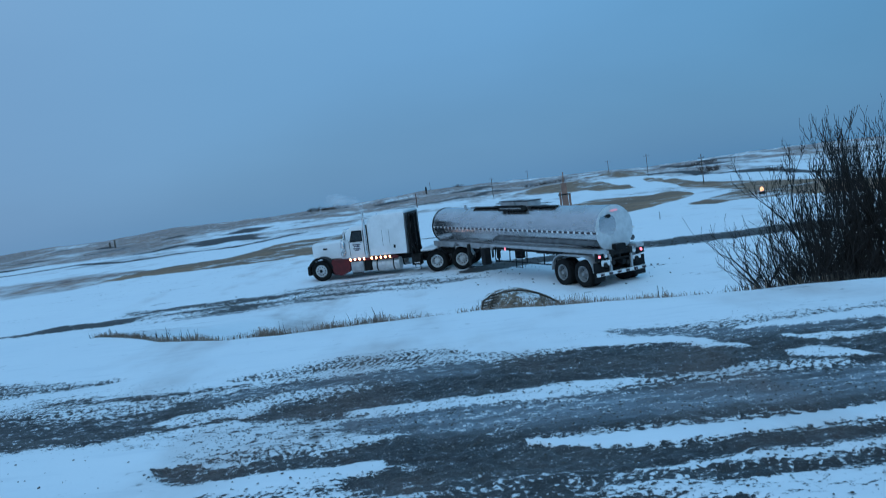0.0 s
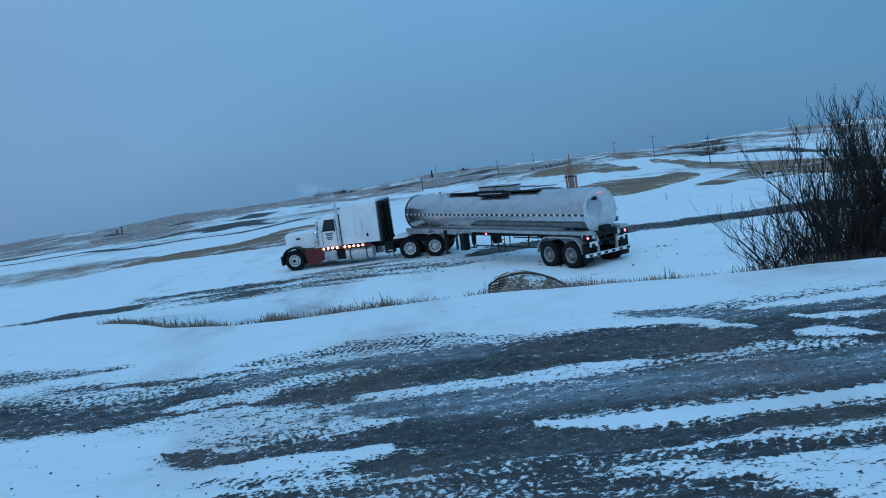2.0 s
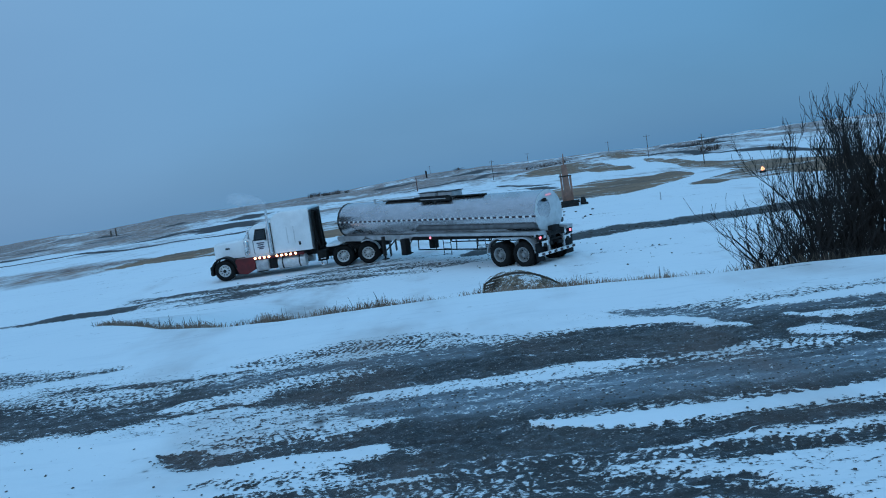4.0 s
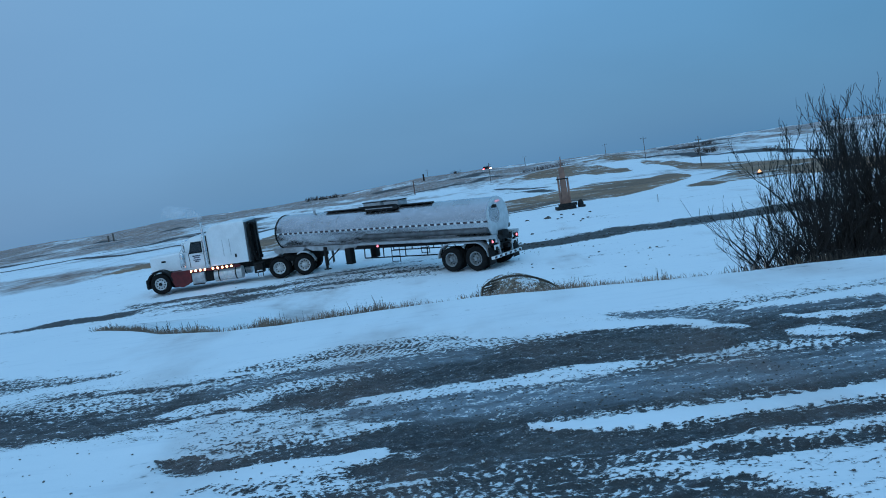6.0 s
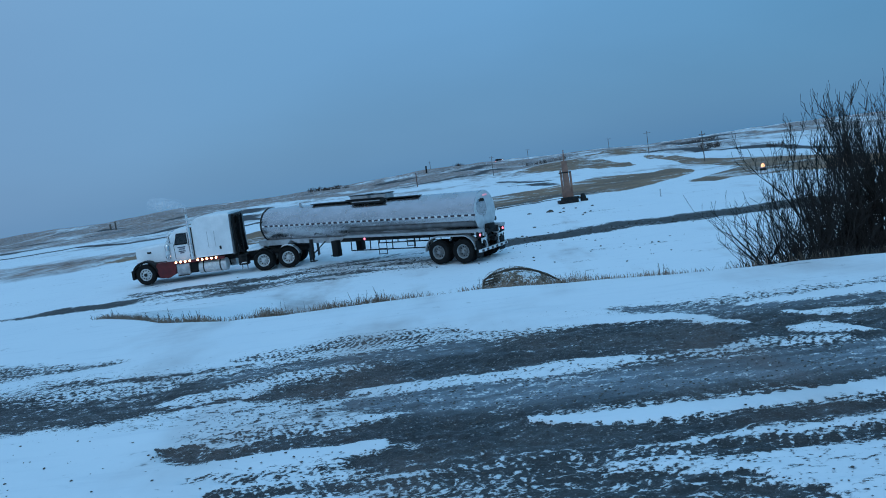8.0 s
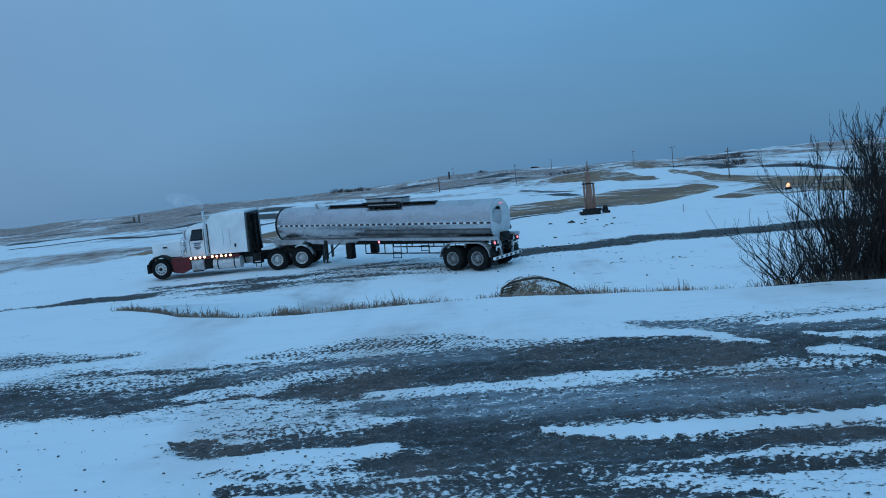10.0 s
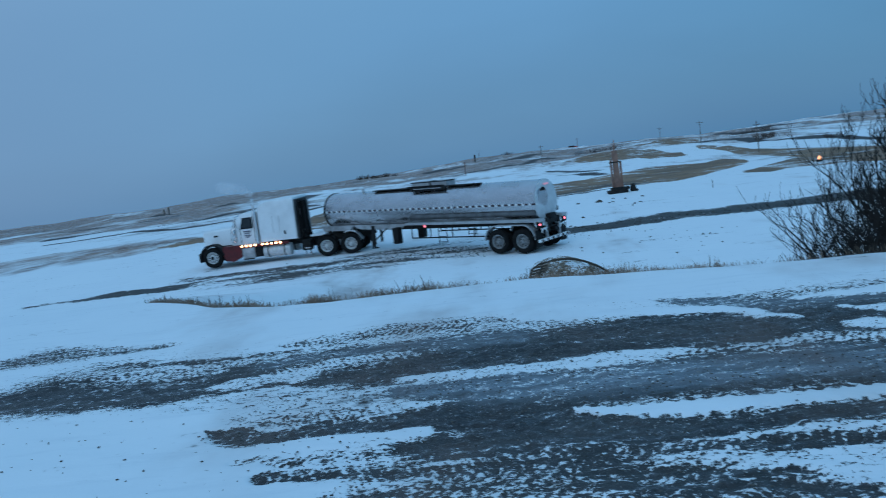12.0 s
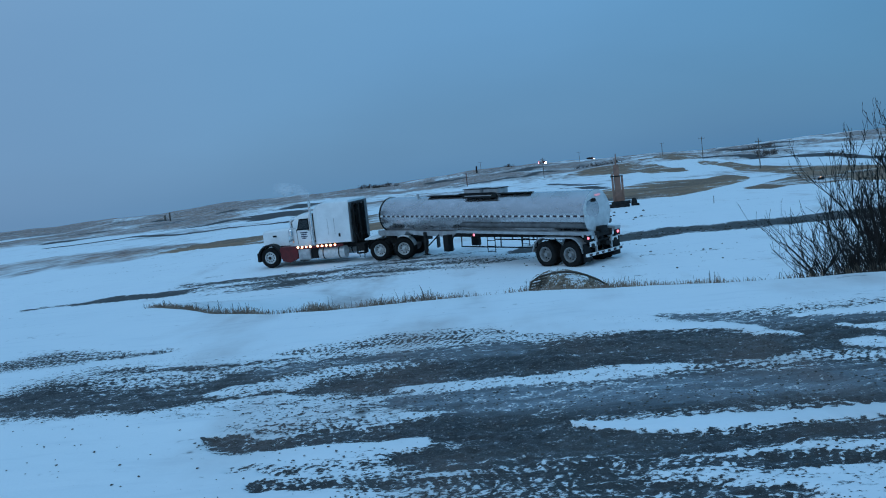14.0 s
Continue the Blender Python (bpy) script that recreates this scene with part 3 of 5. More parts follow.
def lathe(bm, profile, m=Matrix(), seg=32):
    """Turns (radius, along) about the local z axis, closed at ends that reach radius 0."""
    rings = []
    for r, a in profile:
        if r < 1e-6:
            rings.append([bm.verts.new(m @ Vector((0, 0, a)))])
        else:
            rings.append([bm.verts.new(m @ Vector((r * math.cos(2 * math.pi * k / seg), r * math.sin(2 * math.pi * k / seg), a))) for k in range(seg)])
    for a, b in zip(rings, rings[1:]):
        for k in range(seg):
            k2 = (k + 1) % seg
            if len(a) == 1 and len(b) == 1:
                continue
            if len(a) == 1:
                bm.faces.new((a[0], b[k], b[k2]))
            elif len(b) == 1:
                bm.faces.new((a[k], b[0], a[k2]))
            else:
                bm.faces.new((a[k], b[k], b[k2], a[k2]))
    return bm


def rod(bm, a, b, r, r2=None, seg=10):
    a, b = Vector(a), Vector(b)
    d = b - a
    m = Matrix.Translation(a) @ d.to_track_quat("Z", "Y").to_matrix().to_4x4()
    r2 = r if r2 is None else r2
    return lathe(bm, [(0, 0), (r, 0), (r2, d.length), (0, d.length)], m, seg)


def hose(bm, pts, r, seg=8):
    pts, rings = [Vector(p) for p in pts], []
    for k, p in enumerate(pts):
        d = (pts[min(k + 1, len(pts) - 1)] - pts[max(k - 1, 0)]).normalized()
        u = d.cross(Vector((0, 1, 0)) if abs(d.y) < 0.9 else Vector((1, 0, 0))).normalized()
        w = d.cross(u)
        rings.append([bm.verts.new(p + (u * math.cos(2 * math.pi * j / seg) + w * math.sin(2 * math.pi * j / seg)) * r) for j in range(seg)])
    for a, b in zip(rings, rings[1:]):
        for j in range(seg):
            bm.faces.new((a[j], a[(j + 1) % seg], b[(j + 1) % seg], b[j]))
    bm.faces.new(rings[0])
    bm.faces.new(rings[-1])
    return bm


def sheet(bm, outline, y0, y1):
    """A plate of the (x, z) outline between y0 and y1."""
    a = [bm.verts.new((x, y0, z)) for x, z in outline]
    b = [bm.verts.new((x, y1, z)) for x, z in outline]
    bm.faces.new(a)
    bm.faces.new(b[::-1])
    for k in range(len(a)):
        k2 = (k + 1) % len(a)
        bm.faces.new((a[k], b[k], b[k2], a[k2]))
    return bm


def arch(bm, r0, r1, start, end, y0, y1, cx, cz, seg=14):
    pts = [(cx + r1 * math.cos(radians(start + (end - start) * k / seg)), cz + r1 * math.sin(radians(start + (end - start) * k / seg))) for k in range(seg + 1)]
    pts += [(cx + r0 * math.cos(radians(end + (start - end) * k / seg)), cz + r0 * math.sin(radians(end + (start - end) * k / seg))) for k in range(seg + 1)]
    for k in range(seg):
        q = [pts[k], pts[k + 1], pts[2 * seg - k], pts[2 * seg + 1 - k]]
        sheet(bm, q, y0, y1)
    bmesh.ops.remove_doubles(bm, verts=bm.verts, dist=1e-4)
    return bm


ALONG_Y = Matrix.Rotation(radians(-90), 4, "X")
ALONG_X = Matrix.Rotation(radians(90), 4, "Y")

WHITE = worn("white_paint", (0.84, 0.85, 0.86), (0.74, 0.75, 0.76), 0.32, 0, 2.0, fine=25)
RED = worn("dark_red_paint", (0.15, 0.006, 0.008), (0.08, 0.005, 0.006), 0.55, 0, 3.0)
BLACK = worn("black_paint", (0.006, 0.006, 0.007), (0.014, 0.014, 0.014), 0.6, 0, 5.0)
RUBBER = worn("tyre_rubber", (0.006, 0.006, 0.0065), (0.016, 0.015, 0.0145), 0.95, 0, 6.0, bump=0.004)
ALLOY = worn("dull_alloy", (0.66, 0.66, 0.66), (0.46, 0.46, 0.46), 0.5, 0.25, 6.0)
GREYRIM = worn("dirty_grey_rim", (0.34, 0.34, 0.34), (0.20, 0.20, 0.20), 0.6, 0.2, 6.0)
GREYTUBE = worn("dirty_dark_grey_metal", (0.15, 0.15, 0.155), (0.075, 0.073, 0.072), 0.5, 0.3, 3.0)
CHROME = worn("chrome", (0.80, 0.80, 0.80), (0.66, 0.66, 0.66), 0.2, 1.0, 4.0)
STEEL = worn("painted_steel", (0.50, 0.51, 0.52), (0.33, 0.33, 0.34), 0.5, 0.3, 4.0)
DARKSTEEL = worn("dark_steel", (0.014, 0.014, 0.015), (0.035, 0.033, 0.031), 0.7, 0.2, 6.0)
CRUST = worn("crusted_snow", (0.86, 0.88, 0.90), (0.74, 0.76, 0.78), 0.8, 0, 5.0, bump=0.02)


def tank_skin():
    m = Mat("brushed_tank_skin", 0.3, 0.9)
    streak = m.noise(1.2, 5, (1.0, 0.3, 2.5))
    grime = m.noise(5.0, 5, (2.0, 0.5, 0.5))
    c = m.mix(m.cut(streak, 0.35, 0.7), (0.60, 0.585, 0.595), (0.49, 0.48, 0.49))
    c = m.mix(m.math("MULTIPLY", m.cut(grime, 0.55, 0.8), 0.4), c, (0.42, 0.40, 0.38))
    m.color(c)
    m.rough(m.math("MULTIPLY_ADD", streak, 0.16, 0.18))
    m.bump(m.noise(0.9, 2, (1, 1, 1)), 0.02, 0.2)
    return m.m


SKIN = tank_skin()
FROST = worn("frosted_metal", (0.70, 0.71, 0.72), (0.58, 0.59, 0.60), 0.6, 0.35, 4.0, bump=0.01)
GLASS = Mat("dark_cab_glass", 0.06)
GLASS.color((0.02, 0.025, 0.03))
GLASS.b.inputs["Transmission Weight"].default_value = 0.5
GLASS = GLASS.m
AMBER = Mat("amber_lamp", 0.3).color((0.9, 0.4, 0.1)).glow((1.0, 0.48, 0.27), 7.0).m
REDLAMP = Mat("red_lamp", 0.3).color((0.6, 0.03, 0.04)).glow((1.0, 0.20, 0.28), 2.6).m
DIMLAMP = Mat("dim_red_lamp", 0.4).color((0.55, 0.34, 0.38)).glow((1.0, 0.35, 0.45), 0.35).m
REDSTRIP = Mat("red_reflector", 0.4).color((0.028, 0.010, 0.016)).m
WHITESTRIP = Mat("white_reflector", 0.35).color((0.8, 0.8, 0.8)).m
BARS = Mat("dark_lettering", 0.5).color((0.06, 0.06, 0.09)).m


# ---- wheels ----
def wheel(parent, x, y, side, dual=False, r=0.52, metal=None):
    """A wheel on its own empty at the hub; side is +1 on the left of the lorry."""
    metal = metal or ALLOY
    hub = new("wheel")
    hub.parent = parent
    hub.location = (x, y, r)
    w = 0.27
    for k in range(2 if dual else 1):
        o = -side * k * 0.33
        bm = bmesh.new()
        prof = [(0.30, -w / 2 + 0.03), (0.36, -w / 2), (0.45, -w / 2 - 0.01), (r - 0.025, -w / 2 + 0.015), (r, -w / 2 + 0.05)]
        for g in (-0.06, 0.0, 0.06):
            prof += [(r, g - 0.012), (r - 0.018, g - 0.008), (r - 0.018, g + 0.008), (r, g + 0.012)]
        prof += [(r, w / 2 - 0.05), (r - 0.025, w / 2 - 0.015), (0.45, w / 2 + 0.01), (0.36, w / 2), (0.30, w / 2 - 0.03), (0.30, -w / 2 + 0.03)]
        lathe(bm, prof, Matrix.Translation((0, o, 0)) @ ALONG_Y, 36)
        part("tyre", bm, RUBBER, hub)
        bm = bmesh.new()
        s = side
        if dual and k == 0:
            rp = [(0.305, s * 0.12), (0.275, s * 0.12), (0.255, s * 0.06), (0.245, -s * 0.05), (0.16, -s * 0.06), (0.13, s * 0.02), (0.09, s * 0.03), (0.075, s * 0.10), (0, s * 0.11)]
        else:
            rp = [(0.305, s * 0.12), (0.275, s * 0.12), (0.255, s * 0.05), (0.235, s * 0.09), (0.16, s * 0.11), (0.11, s * 0.12), (0.09, s * 0.17), (0, s * 0.18)]
        lathe(bm, rp, Matrix.Translation((0, o, 0)) @ ALONG_Y, 30)
        part("rim", bm, metal, hub, "dull alloy wheel rim")
    # hand holes round the disc, and the hub in the middle
    face = -0.054 if dual else 0.106
    for k in range(10):
        a = 2 * math.pi * k / 10
        bm = bmesh.new()
        rod(bm, (0.205 * math.cos(a), side * (face - 0.012), 0.205 * math.sin(a)), (0.205 * math.cos(a), side * (face + 0.006), 0.205 * math.sin(a)), 0.034, seg=8)
        part("hand_hole", bm, DARKSTEEL, hub)
    bm = bmesh.new()
    o = 0.10 if dual else 0.172
    lathe(bm, [(0.0, side * o), (0.085, side * o), (0.080, side * (o + 0.03)), (0.04, side * (o + 0.045)), (0, side * (o + 0.045))], ALONG_Y, 18)
    part("hub_cap", bm, metal if dual else DARKSTEEL, hub, "pale hub cap" if dual else "dark hub cap")
    return hub


# ---- the tractor ----
def build_tractor():
    t = thing("tractor", "white long-nosed lorry with tall sleeper, dark red panels, amber lamps", "lorry")
    bm = bmesh.new()
    for s in (-1, 1):
        box(bm, -1.6, 7.0, s * 0.43 - 0.05, s * 0.43 + 0.05, 0.72, 0.98, 0.01)
    for x in (-1.5, -0.6, 0.6, 1.6, 3.0, 4.6):
        box(bm, x - 0.06, x + 0.06, -0.42, 0.42, 0.76, 0.94, 0.01)
    part("chassis", bm, DARKSTEEL, t)
    # hood, narrower to the front
    bm = bmesh.new()
    sec = [(7.24, 0.60, 1.05, 1.78), (7.18, 0.64, 1.05, 1.83), (6.3, 0.70, 1.05, 1.88), (5.62, 0.78, 1.05, 1.93)]
    rows = []
    for x, hw, z0, z1 in sec:
        rows.append([bm.verts.new((x, y, z)) for y, z in ((-hw, z0), (-hw, z1 - 0.08), (-hw + 0.08, z1), (0, z1 + 0.03), (hw - 0.08, z1), (hw, z1 - 0.08), (hw, z0))])
    for a, b in zip(rows, rows[1:]):
        for k in range(6):
            bm.faces.new((a[k], a[k + 1], b[k + 1], b[k]))
    bm.faces.new(rows[0])
    bm.faces.new(rows[-1][::-1])
    part("hood", bm, WHITE, t)
    for s in (-1, 1):
        bm = bmesh.new()
        box(bm, 6.40, 6.62, s * 0.66, s * 0.715, 1.52, 1.60, 0.004)
        part("hood_vent", bm, BLACK, t, "small dark vent in the hood side")
    bm = bmesh.new()
    box(bm, 7.2, 7.27, -0.42, 0.42, 0.95, 1.78, 0.03)
    g = part("grille", bm, CHROME, t, "chrome grille surround")
    bm = bmesh.new()
    for k in range(9):
        box(bm, 7.265, 7.28, -0.35 + k * 0.0875 - 0.02, -0.35 + k * 0.0875 + 0.02, 1.0, 1.72, 0)
    part("grille_bars", bm, DARKSTEEL, g)
    bm = bmesh.new()
    box(bm, 7.25, 7.42, -1.15, 1.15, 0.32, 0.80, 0.06)
    part("bumper", bm, BLACK, t, "dark front bumper")
    for s in (-1, 1):
        bm = bmesh.new()
        arch(bm, 0.60, 0.68, 12, 172, s * 0.62, s * 1.20, 6.67, 0.52)
        part("front_fender", bm, BLACK, t, "dark rounded front mudguard")
        bm = bmesh.new()
        sheet(bm, [(6.05, 0.55), (6.10, 0.80), (6.02, 1.02), (5.06, 1.02), (5.10, 0.42), (5.55, 0.22), (5.95, 0.30)], s * 0.75, s * 1.18)
        part("side_panel", bm, RED, t, "dark red panel behind the front wheel")
        bm = bmesh.new()
        rod(bm, (7.05, s * 0.78, 1.02), (7.2, s * 0.78, 1.02), 0.10, seg=16)
        box(bm, 6.98, 7.07, s * 0.78 - 0.12, s * 0.78 + 0.12, 0.88, 1.15, 0.02)
        part("headlamp", bm, CHROME, t)
        bm = bmesh.new()
        lathe(bm, [(0, 1.16), (0.13, 1.18), (0.15, 1.24), (0.15, 1.78), (0.12, 1.86), (0.05, 1.9), (0, 1.9)], Matrix.Translation((5.42, s * 0.98, 0)), 20)
        part("air_cleaner", bm, CHROME, t, "chrome air cleaner canister beside the cowl")
        bm = bmesh.new()
        box(bm, 5.12, 5.22, s * 1.24, s * 1.42, 1.95, 2.38, 0.03)
        rod(bm, (5.14, s * 0.98, 2.36), (5.17, s * 1.36, 2.40), 0.015)
        rod(bm, (5.14, s * 0.98, 1.92), (5.17, s * 1.36, 1.92), 0.015)
        part("mirror", bm, CHROME, t)
        bm = bmesh.new()
        lathe(bm, [(0, 1.05), (0.09, 1.06), (0.09, 2.55), (0.065, 2.62), (0.065, (3.22 if s > 0 else 2.90)), (0.075, (3.28 if s > 0 else 2.96)), (0.055, (3.29 if s > 0 else 2.97)), (0, (3.22 if s > 0 else 2.90))], Matrix.Translation((4.16, s * 1.12, 0)), 18)
        part("exhaust_stack", bm, CHROME, t, "tall chrome exhaust stack")
        bm = bmesh.new()
        rod(bm, (3.95, s * 0.84, 0.56), (2.55, s * 0.84, 0.56), 0.31, seg=28)
        ft = part("fuel_tank", bm, ALLOY, t, "bright cylindrical fuel tank")
        for x in (3.7, 2.85):
            bm = bmesh.new()
            rod(bm, (x - 0.03, s * 0.84, 0.56), (x + 0.03, s * 0.84, 0.56), 0.32, seg=28)
            part("strap", bm, DARKSTEEL, ft)
        bm = bmesh.new()
        box(bm, 4.40, 5.06, s * 0.55, s * 1.16, 0.30, 0.86, 0.04)
        bb = part("step_box", bm, STEEL, t, "pale battery box with a step")
        bm = bmesh.new()
        box(bm, 4.45, 5.02, s * 1.10, s * 1.22, 0.26, 0.30, 0.01)
        part("step", bm, DARKSTEEL, bb)
        # black box fills the gap between step box and fuel tank
        bm = bmesh.new()
        box(bm, 3.98, 4.38, s * 0.6, s * 1.10, 0.34, 0.86, 0.03)
        part("gap_box", bm, BLACK, t, "black box filling the gap ahead of the fuel tank")
        bm = bmesh.new()
        box(bm, 2.55, 5.12, s * 1.12, s * 1.20, 0.86, 1.00, 0.02)
        sill = part("lamp_sill", bm, RED, t, "dark red sill below cab and sleeper")
        for k in range(9):
            x = 5.03 - k * 0.235 - (0.17 if k > 3 else 0)
            bm = bmesh.new()
            lathe(bm, [(0, 0.04), (0.03, 0.036), (0.052, 0.02), (0.06, 0), (0, 0)], Matrix.Translation((x, s * 1.20, 0.96)) @ Matrix.Rotation(radians(-90 * s), 4, "X"), 12)
            part("marker_lamp", bm, AMBER, sill, "lit amber marker lamp")
        bm = bmesh.new()
        box(bm, -1.72, -1.69, s * 0.75, s * 1.25, 0.20, 0.85, 0.008)
        part("mudflap", bm, BLACK, t)
        bm = bmesh.new()
        arch(bm, 0.56, 0.585, 40, 150, s * 0.80, s * 1.22, 0.62, 0.52, 10)
        part("drive_fender", bm, BLACK, t)
        bm = bmesh.new()
        arch(bm, 0.58, 0.605, 62, 168, s * 0.80, s * 1.23, -0.625, 0.54, 12)
        part("quarter_fender", bm, STEEL, t, "pale quarter fender over the rear drive wheel")
        bm = bmesh.new()
        arch(bm, 0.606, 0.64, 66, 120, s * 0.84, s * 1.20, -0.625, 0.54, 8)
        part("fender_snow", bm, CRUST, t, "crust of snow on the rear fender")
        wheel(t, 6.67, s * 1.02, s)
        wheel(t, 0.625, s * 1.07, s, True)
        wheel(t, -0.625, s * 1.07, s, True)
    # cab
    bm = bmesh.new()
    rows = []
    for z, xf, xr, hw in ((0.98, 5.62, 4.10, 0.98), (1.88, 5.58, 4.10, 0.98), (2.38, 5.22, 4.10, 0.92), (2.56, 5.00, 4.12, 0.82), (2.62, 4.8, 4.2, 0.6)):
        rows.append([bm.verts.new(p) for p in ((xf, -hw + 0.12, z), (xf, hw - 0.12, z), (xf - 0.15, hw, z), (xr, hw, z), (xr, -hw, z), (xf - 0.15, -hw, z))])
    for a, b in zip(rows, rows[1:]):
        for k in range(6):
            bm.faces.new((a[k], a[(k + 1) % 6], b[(k + 1) % 6], b[k]))
    bm.faces.new(rows[-1])
    bm.faces.new(rows[0][::-1])
    part("cab", bm, WHITE, t)
    bm = bmesh.new()
    box(bm, -0.012, 0.012, -0.76, 0.76, 0, 0.56, 0.005, Matrix.Translation((5.60, 0, 1.90)) @ Matrix.Rotation(radians(-36), 4, "Y"))
    part("windscreen", bm, GLASS, t, "dark raked windscreen")
    bm = bmesh.new()
    box(bm, 5.15, 5.45, -0.75, 0.75, 2.42, 2.45, 0.01, Matrix.Translation((0, 0, 0)))
    part("sun_visor", bm, CHROME, t)
    for s in (-1, 1):
        bm = bmesh.new()
        sheet(bm, [(5.05, 1.12), (5.08, 1.86), (4.88, 2.40), (4.32, 2.40), (4.32, 1.12)], s * 0.965, s * 1.0)
        d = part("cab_door", bm, WHITE, t)
        bm = bmesh.new()
        sheet(bm, [(5.06, 1.80), (4.88, 2.37), (4.36, 2.37), (4.36, 1.80)], s * 0.99, s * 1.006)
        part("window_frame", bm, BLACK, d, "dark rubber frame of the side window")
        bm = bmesh.new()
        sheet(bm, [(4.99, 1.86), (4.86, 2.31), (4.42, 2.31), (4.42, 1.86)], s * 1.0, s * 1.014)
        part("door_window", bm, GLASS, d, "dark side window")
        for a, b in (((4.31, s * 1.01, 1.12), (4.31, s * 1.01, 2.40)), ((5.06, s * 1.01, 1.12), (5.08, s * 1.01, 1.86))):
            bm = bmesh.new()
            rod(bm, a, b, 0.012, seg=6)
            part("door_seal", bm, BLACK, d, "dark seal at the door edge")
        bm = bmesh.new()
        for z, w in ((1.64, 0.40), (1.55, 0.30), (1.44, 0.36), (1.36, 0.22)):
            box(bm, 4.70 - w / 2, 4.70 + w / 2, s * 1.0, s * 1.006, z, z + 0.06, 0)
        part("lettering", bm, BARS, d, "rows of small dark lettering")
        bm = bmesh.new()
        box(bm, 4.36, 4.50, s * 1.0, s * 1.03, 1.74, 1.78, 0.008)
        part("door_handle", bm, CHROME, d)
    # sleeper
    bm = bmesh.new()
    sec = [(1.06, 4.04, 2.08, 1.18), (2.62, 4.03, 2.06, 1.18), (2.82, 3.96, 2.05, 1.18), (2.96, 3.82, 2.05, 1.17), (3.05, 3.62, 2.06, 1.14), (3.10, 3.36, 2.10, 1.06), (3.12, 3.1, 2.2, 0.9)]
    rows = []
    for z, xf, xr, hw in sec:
        rows.append([bm.verts.new(p) for p in ((xf, -hw + 0.1, z), (xf, hw - 0.1, z), (xf - 0.1, hw, z), (xr, hw, z), (xr, -hw, z), (xf - 0.1, -hw, z))])
    for a, b in zip(rows, rows[1:]):
        for k in range(6):
            bm.faces.new((a[k], a[(k + 1) % 6], b[(k + 1) % 6], b[k]))
    bm.faces.new(rows[-1])
    bm.faces.new(rows[0][::-1])
    sl = part("sleeper", bm, WHITE, t, "tall white sleeper box")
    for s in (-1, 1):
        bm = bmesh.new()
        box(bm, 2.62, 2.72, s * 1.18, s * 1.20, 1.35, 1.52, 0.01)
        part("vent", bm, BLACK, sl, "small dark vent")
        bm = bmesh.new()
        for x in (3.25, 2.9):
            box(bm, x - 0.012, x + 0.012, s * 1.18, s * 1.187, 1.5, 2.3, 0.002)
        part("door_seam", bm, STEEL, sl)
    # added panel, no real part: darkens the sleeper's rear face behind the rack
    bm = bmesh.new()
    box(bm, 1.99, 2.055, -1.14, 1.14, 1.02, 3.0, 0.02)
    part("rear_dark_panel", bm, GREYTUBE, t, "added dark grey panel that darkens the rear of the sleeper")
    # black rods put into the cab gap to stand in for its shade
    for y in (-1.10, 1.10):
        bm = bmesh.new()
        rod(bm, (4.07, y * 0.94, 1.15), (4.07, y * 0.94, 2.60), 0.05, seg=8)
        part("cab_gap_strip", bm, BLACK, t, "dark strip standing in for the shaded gap between cab and sleeper")
    # headache rack with hoses and chains
    bm = bmesh.new()
    box(bm, 1.86, 1.94, -0.50, 0.98, 2.90, 2.98, 0.01)
    rack = part("headache_rack", bm, BLACK, t, "black rack behind the sleeper")
    for y in (-0.45, 0.0, 0.47, 0.95):
        bm = bmesh.new()
        box(bm, 1.86, 1.94, y - 0.04, y + 0.04, 0.95, 2.90, 0.01)
        part("rack_post", bm, BLACK, rack)
    for z in (1.0, 2.0):
        bm = bmesh.new()
        box(bm, 1.863, 1.937, -0.50, 0.98, z - 0.04, z + 0.04, 0.01)
        part("rack_rail", bm, BLACK, rack)
    bm = bmesh.new()
    box(bm, 1.58, 1.86, 0.80, 1.0, 2.90, 2.96, 0.01)
    part("rack_bracket", bm, BLACK, rack)
    bm = bmesh.new()
    box(bm, 1.58, 1.63, 0.89, 0.95, 1.0, 2.90, 0.01)
    part("rack_stay", bm, BLACK, rack)
    rng = random.Random(4)
    for k in range(14):
        bm = bmesh.new()
        y0 = (-0.05 + k * 0.08) if k < 5 else (0.35 + (k - 5) * 0.065)
        low = 1.0 + rng.random() * 0.35
        pts = []
        for i in range(11):
            u = i / 10
            pts.append((1.82 - 0.14 * u + 0.05 * math.sin(6 * u + k), y0 + 0.2 * math.sin(3 * u + k), 2.85 - (2.85 - low) * math.sin(math.pi * min(1, u * 1.25) * 0.5) + (0.5 * (u - 0.8) if u > 0.8 else 0)))
        hose(bm, pts, 0.04)
        part("hose", bm, RUBBER, t, "black hanging hose")
    for s in (-1, 1):
        bm = bmesh.new()
        box(bm, 1.46, 1.80, s * 0.6, s * 1.10, 0.86, 0.90, 0.008)
        for x in (1.50, 1.76):
            rod(bm, (x, s * 1.06, 0.2), (x, s * 1.06, 0.9), 0.02)
        # box added behind the ladder only to darken the space there
        box(bm, 1.48, 1.95, s * 0.55, s * 0.98, 0.40, 0.92, 0.02)
        part("catwalk", bm, DARKSTEEL, t, "dark catwalk with ladder steps and an added box that darkens the space behind")
        for z in (0.20, 0.50):
            bm = bmesh.new()
            box(bm, 1.50, 1.78, s * 1.0, s * 1.13, z, z + 0.05, 0.008)
            part("catwalk_step", bm, CHROME, t, "bright step of the catwalk ladder")
    bm = bmesh.new()
    box(bm, -0.5, 0.55, -0.45, 0.45, 0.98, 1.10, 0.04)
    part("fifth_wheel", bm, DARKSTEEL, t)
